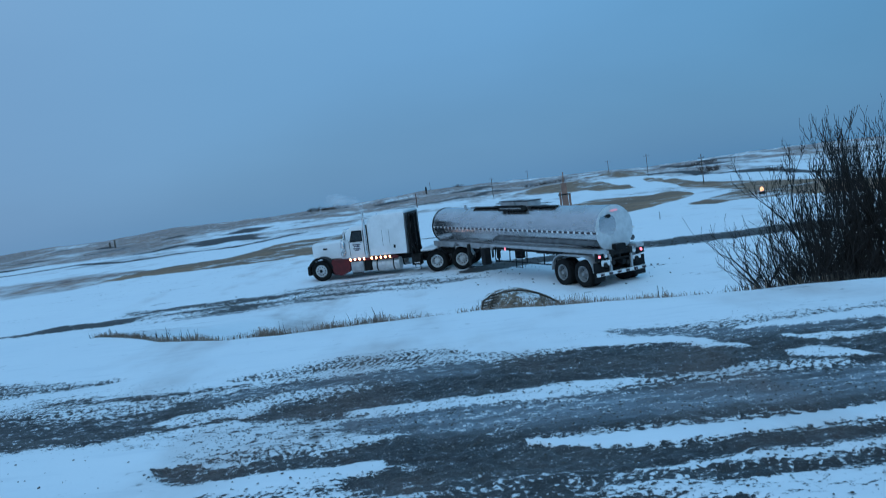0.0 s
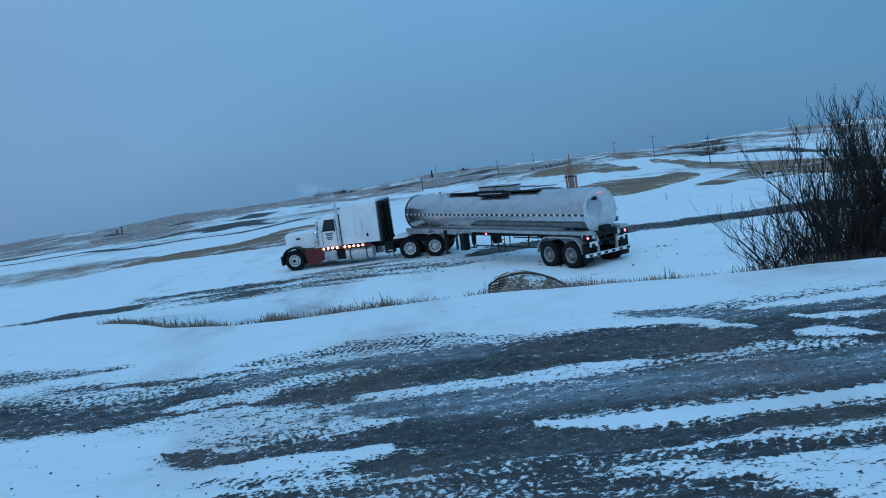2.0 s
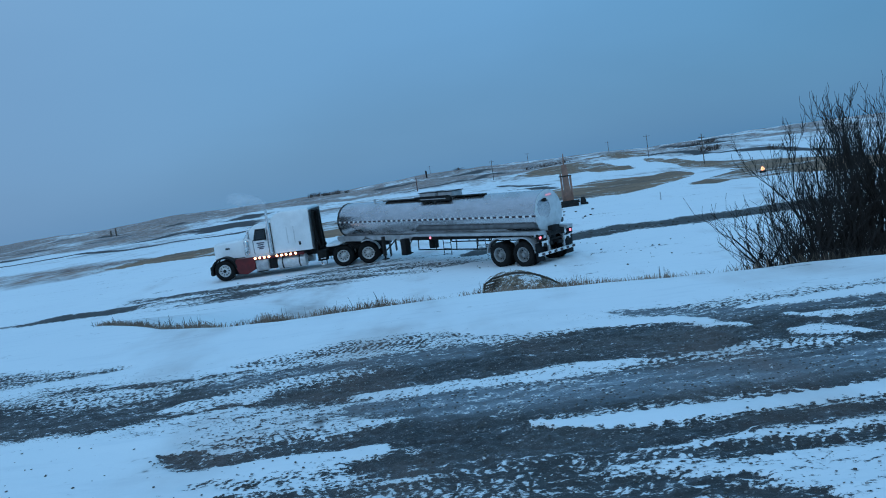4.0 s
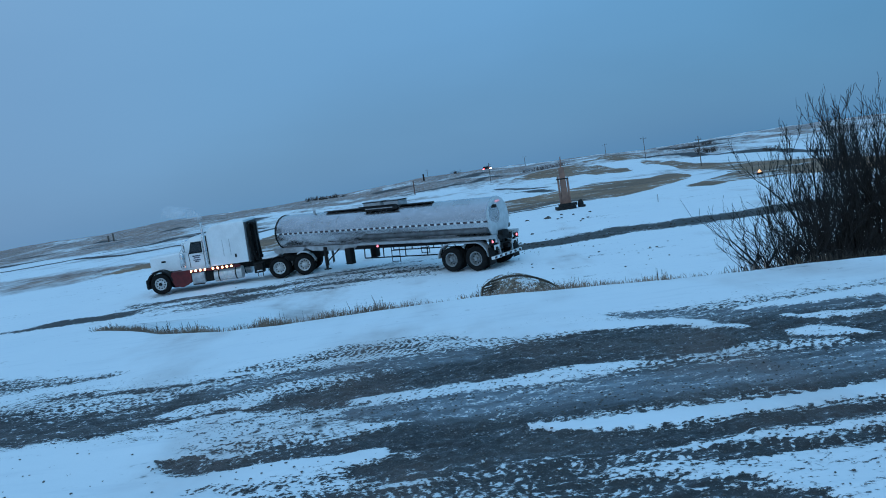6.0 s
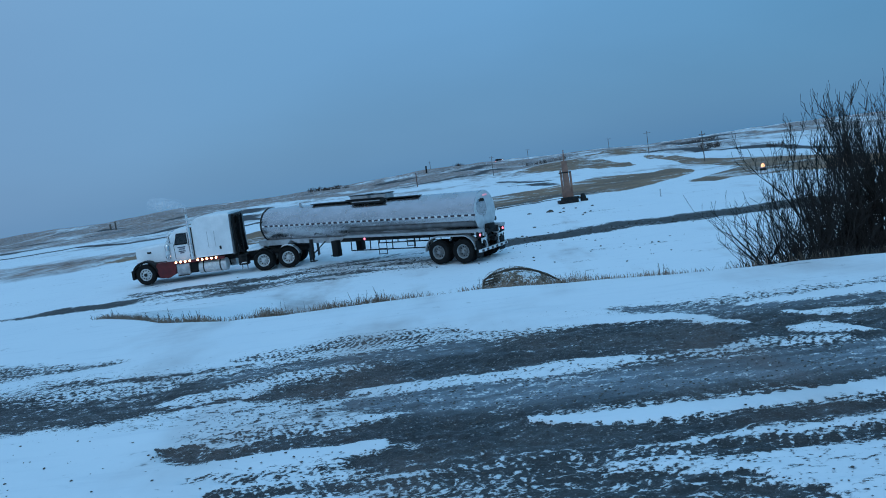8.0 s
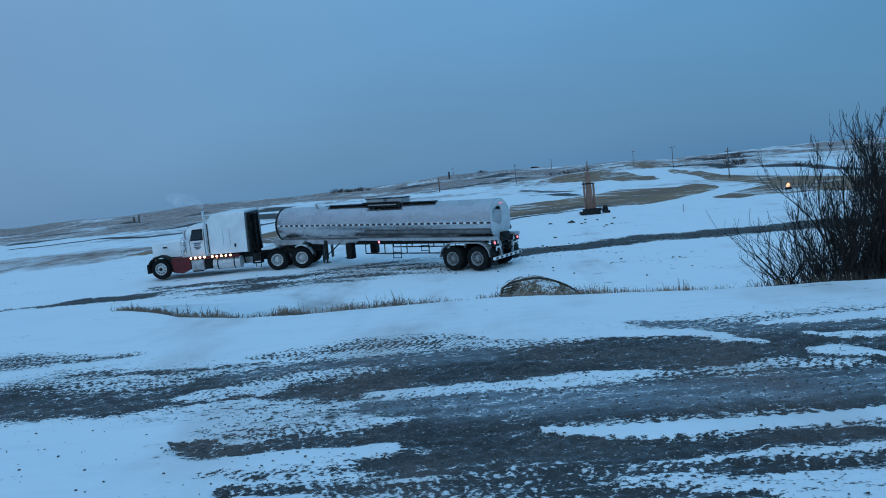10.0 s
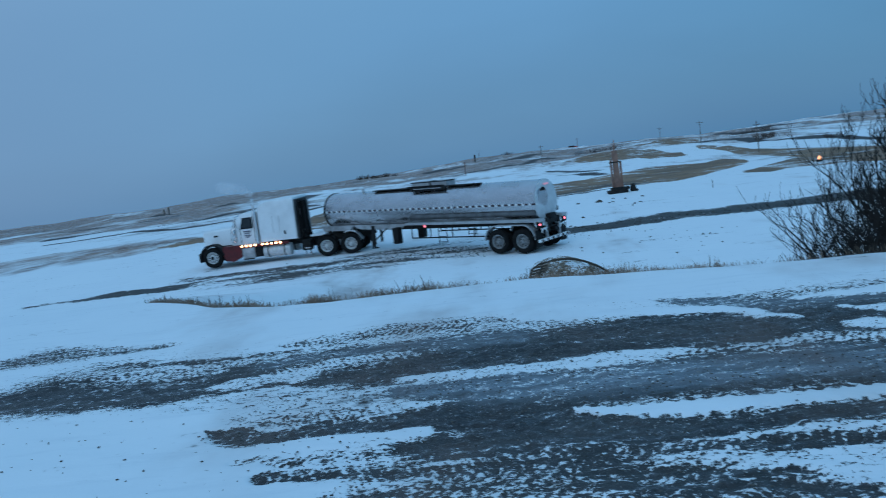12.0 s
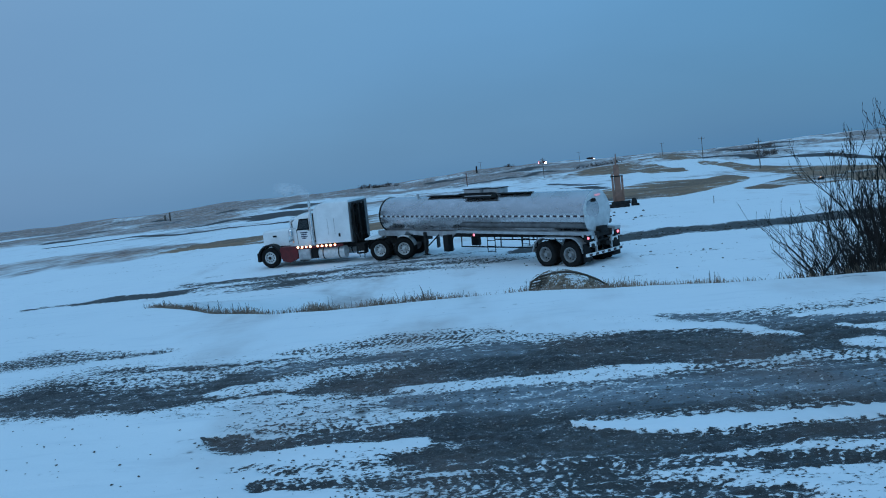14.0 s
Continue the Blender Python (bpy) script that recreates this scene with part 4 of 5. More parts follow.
    bm = bmesh.new()
    box(bm, 0.72, 1.46, -0.95, 1.0, 1.04, 1.14, 0.04)
    part("deck_snow", bm, CRUST, t, "crust of snow on the rear deck")
    return t


# ---- the tank trailer ----
def build_trailer():
    t = thing("tank_trailer", "polished round tank trailer with striped tape and lit red lamps", "tank trailer")
    # the tank is a little slimmer to the front
    slope, length = math.atan2(0.13, 12.6), 12.45
    m = Matrix.Translation((-1.2, 0, 2.06)) @ Matrix.Rotation(-math.atan2(0.05, length), 4, "Y") @ ALONG_X

    def girth(x):
        return 0.895 - 0.04 * x / length

    bm = bmesh.new()
    lathe(bm, [(girth(x), x) for x in (0.0, 0.02, 2.0, 4.2, 6.3, 8.4, 10.6, 12.43, length)], m, 64)
    shell = part("tank_shell", bm, SKIN, t, "long polished metal tank shell")
    for x in (0.05, 4.2, 8.4, 12.33):
        bm = bmesh.new()
        q = girth(x)
        lathe(bm, [(q, x - 0.05), (q + 0.012, x - 0.045), (q + 0.012, x + 0.045), (q, x + 0.05)], m, 64)
        part("tank_band", bm, SKIN, shell)
    for at, s in ((0.0, -1), (length, 1)):
        r = girth(at)
        bm = bmesh.new()
        dome = [(r, 0.0), (r - 0.02, 0.06), (0.86 * r, 0.15), (0.59 * r, 0.225), (0.30 * r, 0.265), (0, 0.28)]
        if s < 0:
            dome = [(q, d * 0.35) for q, d in dome]
        lathe(bm, [(q, at + s * d) for q, d in dome], m, 64)
        head = part("tank_head", bm, SKIN, t, "dished end of the tank")
        if s > 0:
            continue
        # frost over the rear end, its oval gap shaped to give the dark reflection
        bm = bmesh.new()
        fine = [r * (1 - k / 30) for k in range(31)]
        lathe(bm, [(q + 0.003, at + s * (0.004 + float(np.interp(-q, [-p for p, d in dome], [d for p, d in dome])))) for q in fine], m, 96)
        gone = []
        for f in bm.faces:
            c = f.calc_center_median()
            up, across = c.z - 2.24, c.y - 0.36
            if (across / 0.40) ** 2 + (up / 0.34) ** 2 + 0.9 * noise.noise(Vector((c.y * 3.0, c.z * 3.0, 4.0))) < 1:
                gone.append(f)
        bmesh.ops.delete(bm, geom=gone, context="FACES")
        part("frost_crust", bm, FROST, head, "thin white frost on the tank end, cut out to shape a dark oval reflection")
    bm = bmesh.new()
    lathe(bm, [(r - 0.02, 12.36), (r + 0.03, 12.36), (r + 0.03, 12.45), (r - 0.02, 12.47)], m, 64)
    part("front_ring", bm, DARKSTEEL, t, "dark stiffening ring at the tank front")
    bm = bmesh.new()
    rod(bm, (-1.50, 0.32, 2.58), (-1.66, 0.32, 2.58), 0.07, seg=14)
    part("rear_vent", bm, BLACK, t, "dark fitting on the tank end")
    # reflective tape along both sides
    for s in (-1, 1):
        bm = bmesh.new()
        box(bm, -1.3, 11.1, s * 0.85, s * 0.905, -0.036, 0.036, 0, Matrix.Translation((0, 0, 2.02)) @ Matrix.Rotation(-slope, 4, "Y"))
        tape = part("tape_rail", bm, WHITESTRIP, t, "white reflective tape strip")
        for k in range(36):
            bm = bmesh.new()
            x = -1.25 + k * 0.342
            box(bm, x, x + 0.20, s * 0.86, s * 0.910, -0.037, 0.037, 0, Matrix.Translation((0, 0, 2.02)) @ Matrix.Rotation(-slope, 4, "Y"))
            part("tape_dash", bm, REDSTRIP, tape, "dark red reflective dash")
        # sloping skirt tray and hose tube below the tape
        bm = bmesh.new()
        rod(bm, (-1.2, s * 0.86, 1.62), (5.6, s * 0.86, 1.69), 0.10, seg=14)
        part("hose_tube", bm, GREYTUBE, t, "dark hose carrier tube along the tank")
        bm = bmesh.new()
        sheet(bm, [(-1.5, 1.40), (5.8, 1.46), (5.8, 1.36), (-1.5, 1.27)], s * 0.70, s * 1.10)
        part("side_tray", bm, STEEL, t, "pale steel tray under the tank")
    # chassis
    bm = bmesh.new()
    for s in (-1, 1):
        box(bm, -1.5, 6.6, s * 0.45 - 0.06, s * 0.45 + 0.06, 1.10, 1.36, 0.01)
    for x in (-1.4, -0.6, 0.6, 1.6, 3.2, 4.8, 6.3):
        box(bm, x - 0.05, x + 0.05, -0.5, 0.5, 1.14, 1.32, 0.01)
    part("subframe", bm, DARKSTEEL, t)
    bm = bmesh.new()
    sheet(bm, [(9.6, 1.36), (9.9, 1.14), (11.6, 1.14), (11.75, 1.22), (11.75, 1.40), (9.6, 1.40)], -0.62, 0.62)
    part("king_plate", bm, STEEL, t, "coupling plate under the tank front")
    bm = bmesh.new()
    sheet(bm, [(6.2, 1.36), (6.6, 1.08), (9.2, 1.18), (9.8, 1.40)], -0.55, 0.55)
    part("tank_cradle", bm, STEEL, t)
    for s in (-1, 1):
        bm = bmesh.new()
        box(bm, 8.05, 8.19, s * 0.72, s * 0.86, 0.45, 1.36, 0.015)
        rod(bm, (8.12, s * 0.79, 0.30), (8.12, s * 0.79, 0.6), 0.045)
        box(bm, 7.98, 8.26, s * 0.66, s * 0.92, 0.27, 0.31, 0.008)
        rod(bm, (8.1, s * 0.79, 0.62), (7.4, s * 0.6, 1.2), 0.03)
        part("landing_leg", bm, DARKSTEEL, t, "dark landing leg with a brace")
        bm = bmesh.new()
        box(bm, 6.32, 6.66, s * 0.75, s * 1.08, 0.50, 1.25, 0.03)
        part("tool_box", bm, BLACK, t, "dark narrow tool box")
        # side guard
        bm = bmesh.new()
        rod(bm, (5.46, s * 1.08, 0.76), (1.05, s * 1.08, 0.76), 0.028)
        for x in (5.46, 4.35, 3.1, 1.9, 1.1):
            rod(bm, (x, s * 1.08, 0.76), (x, s * 1.04, 1.34), 0.025)
        part("side_guard", bm, BLACK, t, "thin black side guard rail")
        bm = bmesh.new()
        for x in (3.85, 3.40):
            rod(bm, (x, s * 1.12, 0.52), (x, s * 1.10, 1.34), 0.018)
        for z in (0.56, 0.80, 1.05):
            rod(bm, (3.85, s * 1.12, z), (3.40, s * 1.12, z), 0.016)
        part("step_ladder", bm, BLACK, t)
        bm = bmesh.new()
        lathe(bm, [(0, 0.03), (0.045, 0.025), (0.055, 0), (0, 0)], Matrix.Translation((4.62, s * 1.10, 1.28)) @ Matrix.Rotation(radians(-90 * s), 4, "X"), 12)
        part("side_lamp", bm, REDLAMP, t, "small lit red side lamp")
        # tandem mudguard
        bm = bmesh.new()
        arch(bm, 0.62, 0.66, 100, 178, s * 0.78, s * 1.22, -0.62, 0.56, 10)
        arch(bm, 0.62, 0.66, 2, 80, s * 0.78, s * 1.22, 0.62, 0.56, 10)
        box(bm, -0.74, 0.74, s * 0.78, s * 1.22, 1.17, 1.215, 0.008)
        part("mudguard", bm, STEEL, t, "long rounded mudguard over both axles")
        bm = bmesh.new()
        box(bm, -1.33, -1.30, s * 0.72, s * 1.22, 0.22, 0.95, 0.006)
        part("mudflap", bm, BLACK, t)
        wheel(t, 0.62, s * 1.07, s, True, metal=GREYRIM)
        wheel(t, -0.62, s * 1.07, s, True, metal=GREYRIM)
        bm = bmesh.new()
        rod(bm, (-1.60, s * 1.0, 1.16), (-1.66, s * 1.0, 1.16), 0.055, seg=16)
        part("tail_lamp", bm, REDLAMP, t, "lit red tail lamp")
        bm = bmesh.new()
        box(bm, -1.64, -1.56, s * 0.78, s * 1.16, 1.02, 1.30, 0.01)
        part("lamp_bracket", bm, BLACK, t)
        bm = bmesh.new()
        rod(bm, (-1.57, s * 0.68, 1.15), (-1.64, s * 0.68, 1.15), 0.07, seg=14)
        part("reversing_lamp", bm, WHITESTRIP, t, "pale reversing lamp")
    bm = bmesh.new()
    for x in (0.62, -0.62):
        rod(bm, (x, -0.9, 0.52), (x, 0.9, 0.52), 0.07)
    for s in (-1, 1):
        box(bm, -0.9, 0.9, s * 0.5 - 0.05, s * 0.5 + 0.05, 0.62, 0.74, 0.01)
    part("axles", bm, DARKSTEEL, t)
    # rear: bumper, valves, pipe
    bm = bmesh.new()
    box(bm, -1.72, -1.60, -1.18, 1.18, 0.44, 0.56, 0.015)
    bump = part("rear_bumper", bm, WHITESTRIP, t, "white rear bumper with dark red dashes")
    for k in range(6):
        bm = bmesh.new()
        box(bm, -1.726, -1.60, -1.1 + k * 0.4, -0.92 + k * 0.4, 0.455, 0.545, 0)
        part("bumper_dash", bm, REDSTRIP, bump)
    bm = bmesh.new()
    for y in (-0.5, 0.5):
        box(bm, -1.68, -1.58, y - 0.04, y + 0.04, 0.5, 1.2, 0.01)
    box(bm, -1.62, -1.45, -1.15, 1.15, 1.20, 1.32, 0.015)
    part("bumper_hanger", bm, STEEL, t)
    bm = bmesh.new()
    rod(bm, (-1.5, 0, 1.32), (-1.5, 0, 0.86), 0.11, seg=16)
    rod(bm, (-1.5, 0, 0.9), (-1.82, 0, 0.86), 0.09, seg=16)
    box(bm, -1.72, -1.40, -0.24, 0.24, 1.28, 1.52, 0.03)
    part("outlet_valve", bm, BLACK, t, "dark outlet valve below the rear head")
    bm = bmesh.new()
    for y, z in ((-0.72, 0.86), (-0.3, 0.80), (0.42, 0.88), (0.78, 0.84)):
        rod(bm, (-1.45, y, z), (-1.72, y, z), 0.085, seg=12)
    rod(bm, (-1.6, -0.9, 0.98), (-1.6, 0.9, 0.98), 0.04)
    part("rear_fittings", bm, DARKSTEEL, t, "dark pipe fittings at the rear")
    for y0, y1, z0 in ((0.50, 0.95, 0.80), (-0.95, -0.55, 0.84)):
        bm = bmesh.new()
        box(bm, -1.665, -1.655, y0, y1, z0, 1.00, 0.004)
        part("rear_plate", bm, WHITESTRIP, t, "pale plate")
    bm = bmesh.new()
    box(bm, -1.60, -1.46, -0.16, 0.16, 2.72, 2.79, 0.02)
    part("top_lamp", bm, DIMLAMP, t, "red lamp high on the rear head")
    # roof: walkway, hatches, handrail
    bm = bmesh.new()
    box(bm, 1.9, 8.2, 0.05, 0.40, 2.965, 3.0, 0.005)
    part("walkway", bm, DARKSTEEL, t, "dark walkway along the tank top")
    for x0, x1 in ((3.70, 4.55), (4.72, 5.75)):
        bm = bmesh.new()
        box(bm, x0, x1, -0.35, 0.35, 2.84, 3.22, 0.04)
        box(bm, x0 + 0.1, x1 - 0.1, -0.25, 0.25, 3.22, 3.25, 0.02)
        h = part("hatch", bm, STEEL, t, "boxy hatch on the tank top")
        bm = bmesh.new()
        box(bm, x0 - 0.03, x1 + 0.03, -0.38, 0.38, 3.205, 3.235, 0.008)
        part("hatch_lid", bm, DARKSTEEL, h, "dark hatch lid")
    bm = bmesh.new()
    sheet(bm, [(3.75, 3.05), (5.75, 3.05), (5.48, 2.87), (3.64, 2.87)], 0.40, 0.60)
    spill = part("spill_box", bm, DARKSTEEL, t, "dark open spill box beside the hatches")
    for x0, x1, z0, z1 in ((3.72, 5.78, 3.03, 3.08), (3.62, 5.50, 2.84, 2.885)):
        bm = bmesh.new()
        box(bm, x0, x1, 0.58, 0.66, z0, z1, 0.006)
        part("spill_rail", bm, BLACK, spill)
    bm = bmesh.new()
    box(bm, 3.85, 5.45, 0.598, 0.612, 2.925, 2.965, 0)
    part("spill_slot", bm, STEEL, spill, "pale bar inside the spill box")
    bm = bmesh.new()
    rod(bm, (9.0, 0.2, 2.88), (9.0, 0.2, 3.1), 0.06)
    part("vent_pipe", bm, STEEL, t)
    # the rear gear sits close behind the flat tank end
    for ob in t.children:
        if ob.name.split(".")[0] in ("rear_bumper", "bumper_hanger", "tail_lamp", "lamp_bracket", "reversing_lamp", "rear_fittings", "rear_plate", "outlet_valve", "rear_vent", "top_lamp"):
            ob.location.x = 0.28 if "top" in ob.name or "vent" in ob.name else 0.22
    return t


tractor = build_tractor()
trailer = build_trailer()


# ---- bare bushes ----
BARK = worn("dark_bark", (0.018, 0.015, 0.014), (0.036, 0.030, 0.026), 0.9, 0, 12.0)
TWIG = worn("dark_twigs", (0.022, 0.019, 0.018), (0.044, 0.037, 0.033), 0.9, 0, 12.0)
STRAW = worn("dry_grass_blades", (0.33, 0.232, 0.172), (0.19, 0.135, 0.104), 0.9, 0, 1.5)
WEED = worn("dark_dry_weeds", (0.085, 0.062, 0.045), (0.045, 0.035, 0.028), 0.9, 0, 2.0)


def grow(rng, at, way, length, radius, depth, out, up=0.05):
    """A branch in bent pieces, with side shoots; pieces land in out[0] when thick, else in out[1]."""
    n = (3, 4, 6, 7)[depth]
    p, d = Vector(at), Vector(way).normalized()
    curl = Vector((rng.uniform(-1, 1), rng.uniform(-1, 1), rng.uniform(-0.3, 0.5))) * (0.22 if depth < 2 else 0.10)
    for k in range(n):
        d = (d + curl + Vector((rng.uniform(-1, 1), rng.uniform(-1, 1), rng.uniform(-0.6, 0.6))) * (0.34 if depth < 2 else 0.22) + Vector((0, 0, up))).normalized()
        q = p + d * (length / n)
        r0, r1 = max(0.0034, radius * (1 - 0.6 * k / n)), max(0.0034, radius * (1 - 0.6 * (k + 1) / n))
        out[0 if radius > 0.011 else 1].append((p, q, r0, r1))
        if depth > 0 and (k > 1 or depth < 2 or (k > 0 and rng.random() < 0.5)):
            for _ in range(2 if (depth > 1 and k > 2) or rng.random() < 0.4 else 1):
                side = Vector((rng.uniform(-1, 1), rng.uniform(-1, 1), rng.uniform(0.0, 0.7))).normalized()
                grow(rng, q, d * 0.85 + side * 0.8, length * rng.uniform(0.24, 0.44), r1 * 0.66, depth - 1, out, up + 0.05)
        p = q


def limbs_mesh(name, limbs, material, parent, sides=4, label=""):
    verts, faces = [], []
    for a, b, r0, r1 in limbs:
        d = (b - a).normalized()
        u = d.orthogonal().normalized()
        w = d.cross(u)
        i = len(verts)
        for p, r in ((a, r0), (b, r1)):
            for k in range(sides):
                t = 2 * math.pi * k / sides
                verts.append(p + (u * math.cos(t) + w * math.sin(t)) * r)
        for k in range(sides):
            k2 = (k + 1) % sides
            faces.append((i + k, i + k2, i + sides + k2, i + sides + k))
        faces.append(tuple(i + sides + k for k in range(sides)))
    me = bpy.data.meshes.new(name)
    me.from_pydata(verts, [], faces)
    me.materials.append(material)
    ob = new(name, me)
    ob.parent = parent
    return tagged(ob, label)


def bush(x, y, height, seed, stems, spread, label, depth=3, thick=0.022, lean=(0, 0)):
    rng = random.Random(seed)
    t = thing("bush", label, "bush", "bare bushes on the bank")
    t.location = (x, y, float(ground_height(x, y)) - 0.05)
    out = ([], [])
    for _ in range(stems):
        a = rng.uniform(0, 2 * math.pi)
        s = rng.uniform(0.1, 1.0) * spread
        base = (math.cos(a) * 0.3 * spread, math.sin(a) * 0.3 * spread, 0)
        grow(rng, base, (math.cos(a) * s + lean[0], math.sin(a) * s + lean[1], 1.0), height / 1.35 * rng.uniform(0.8, 1.0), thick * rng.uniform(0.7, 1.25), depth, out)
    # upright as a whole, and as tall as asked
    ends = [q for limb in out for p, q, r0, r1 in limb]
    top = max(q.z for q in ends)
    mx, my, mz = (sum(q[k] for q in ends) / len(ends) for k in range(3))
    slim = 0.72 if depth > 2 else 1.0
    kx, ky = (mx / mz - lean[0]) * 0.8, (my / mz) * 0.8

    def stand(q):
        return Vector(((q.x - kx * q.z) * slim, (q.y - ky * q.z) * slim, q.z * height / top))

    out = [[(stand(p), stand(q), r0, r1) for p, q, r0, r1 in limb] for limb in out]
    limbs_mesh("trunk", out[0], BARK, t, 5)
    limbs_mesh("crown", out[1], TWIG, t, 3, "tangle of thin leafless twigs")
    return t


for x, y, h, seed, stems, spread, depth in (
        (5.55, 13.9, 2.2, 2, 6, 0.20, 2), (5.60, 13.6, 3.0, 3, 8, 0.24, 2), (5.80, 14.2, 3.8, 4, 9, 0.32, 2), (6.05, 14.1, 4.2, 21, 5, 0.34, 2),
        (5.75, 13.5, 3.0, 5, 7, 0.45, 2), (6.2, 14.0, 3.8, 6, 4, 0.3, 3), (6.65, 13.8, 4.5, 7, 5, 0.25, 3), (7.05, 14.2, 5.2, 8, 5, 0.22, 3), (7.3, 14.4, 5.4, 18, 5, 0.22, 3),
        (7.4, 13.6, 4.8, 9, 5, 0.3, 3), (6.75, 14.6, 5.0, 17, 3, 0.25, 3), (6.55, 14.4, 5.2, 23, 2, 0.3, 3), (7.65, 14.0, 5.7, 24, 3, 0.3, 3), (7.9, 14.3, 5.4, 10, 5, 0.3, 3), (6.3, 13.2, 2.2, 12, 4, 0.5, 2), (6.9, 13.1, 2.4, 13, 4, 0.5, 2), (7.5, 13.0, 2.2, 14, 5, 0.7, 2),
        (7.5, 14.9, 3.8, 16, 6, 0.6, 2), (8.3, 13.7, 4.8, 11, 6, 0.4, 3)):
    bush(x, y, h, seed, stems, spread,
         "tall leafless dark bush on the snowy bank" if h > 3.9 else "low leafless dark bush on the snowy bank", depth, 0.046 if depth > 2 else 0.027, (0.0, 0) if depth > 2 else (-0.02, 0))


# ---- grass along the bank ----
def blades(name, label, places, material, width=0.010, bend=0.35, seed=0):
    rng = random.Random(seed)
    verts, faces = [], []
    for x, y, h in places:
        z = float(ground_height(x, y)) - 0.02
        a = rng.uniform(0, math.pi)
        w = Vector((math.cos(a), math.sin(a), 0)) * width * rng.uniform(0.6, 1.3)
        d = Vector((rng.uniform(-1, 1), rng.uniform(-1, 1), 0)) * bend * h * rng.random()
        p0, p1, p2 = Vector((x, y, z)), Vector((x, y, z + h * 0.6)) + d * 0.35, Vector((x, y, z + h)) + d
        i = len(verts)
        verts += [p0 - w, p0 + w, p1 + w * 0.9, p1 - w * 0.9, p2 + w * 0.35, p2 - w * 0.35]
        faces += [(i, i + 1, i + 2, i + 3), (i + 3, i + 2, i + 4, i + 5)]
    me = bpy.data.meshes.new(name)
    me.from_pydata(verts, [], faces)
    me.materials.append(material)
    return tagged(new(name, me), label, "grass", kind="stuff")


def strip(n, xs, cover, d0, d1, h0, h1, seed):
    """Places along the bank, thick where cover(x) is high, in clumps."""
    rng, out = random.Random(seed), []
    while len(out) < n:
        x = rng.uniform(*xs)
        clump = 0.6 + 0.8 * float(fbm(np.array(x * 2.3), np.array(1.7), 61, 3))
        if rng.random() < cover(x) * max(0.08, clump):
            d = rng.uniform(d0, d1)
            out.append((x, float(crest(x)) + d, rng.uniform(h0, h1) * (0.55 + 0.8 * max(0.1, clump)) * float(np.interp(x, COVER_X, TALL))))
    return out


COVER_X, COVER = [-7.4, -6.6, -5.0, -3.4, -1.8, -0.9, -0.2, 0.4, 1.0, 2.4, 3.6, 4.6, 8.5], [0.2, 0.5, 0.7, 0.9, 1.0, 0.45, 0.14, 0.4, 0.4, 0.5, 0.6, 0.03, 0.0]
TALL = [0.6, 0.6, 0.8, 1.0, 1.0, 0.8, 0.6, 0.75, 0.5, 0.55, 0.7, 0.7, 0.7]
blades("dry_grass", "tan dry grass standing along the snowy bank", strip(15000, (-7.2, 8.5), lambda x: np.interp(x, COVER_X, COVER), 0.15, 1.1, 0.07, 0.18, 5), STRAW, 0.0045, 0.6, 1)
blades("reeds", "dark seed heads and stalks among the dry grass", strip(170, (-7.0, 5.0), lambda x: np.interp(x, COVER_X, COVER), 0.2, 0.9, 0.16, 0.34, 6), WEED, 0.006, 0.25, 2)
blades("weeds", "dark weeds under the bare bushes", strip(7000, (3.8, 9.0), lambda x: np.interp(x, [3.8, 4.6, 5.4, 6.2, 9], [0.12, 0.2, 0.5, 1, 1]), 0.15, 2.4, 0.10, 0.24, 7), WEED, 0.006, 0.9, 3)

for x, d, h, seed in ((-5.5, 0.7, 0.40, 31), (-4.9, 0.6, 0.34, 32), (-4.2, 0.7, 0.36, 33), (-6.9, 0.5, 0.2, 34)):
    b = bush(x, float(crest(x)) + d, h, seed, 6, 0.8, "small dry weed bush at the edge of the snowy bank", 1, 0.007)


# ---- slumped bale on the lower bank ----
HAY = worn("weathered_hay", (0.20, 0.135, 0.085), (0.085, 0.060, 0.042), 0.95, 0, 5.0, (1, 1, 2.5), bump=0.05, fine=40)


def snowy_hay():
    m = Mat("snow_dusted_hay", 0.9, 0, 0.2)
    n = m.math("ADD", m.math("MULTIPLY", m.noise(4.0, 5), 0.6), m.math("MULTIPLY", m.noise(22.0, 3), 0.4))
    hay = m.mix(m.cut(m.noise(9.0, 4, (1, 1, 3)), 0.4, 0.62), (0.27, 0.195, 0.140), (0.13, 0.096, 0.074))
    m.color(m.mix(m.cut(n, 0.48, 0.56), hay, (0.80, 0.82, 0.84)))
    m.bump(n, 0.05)
    return m.m


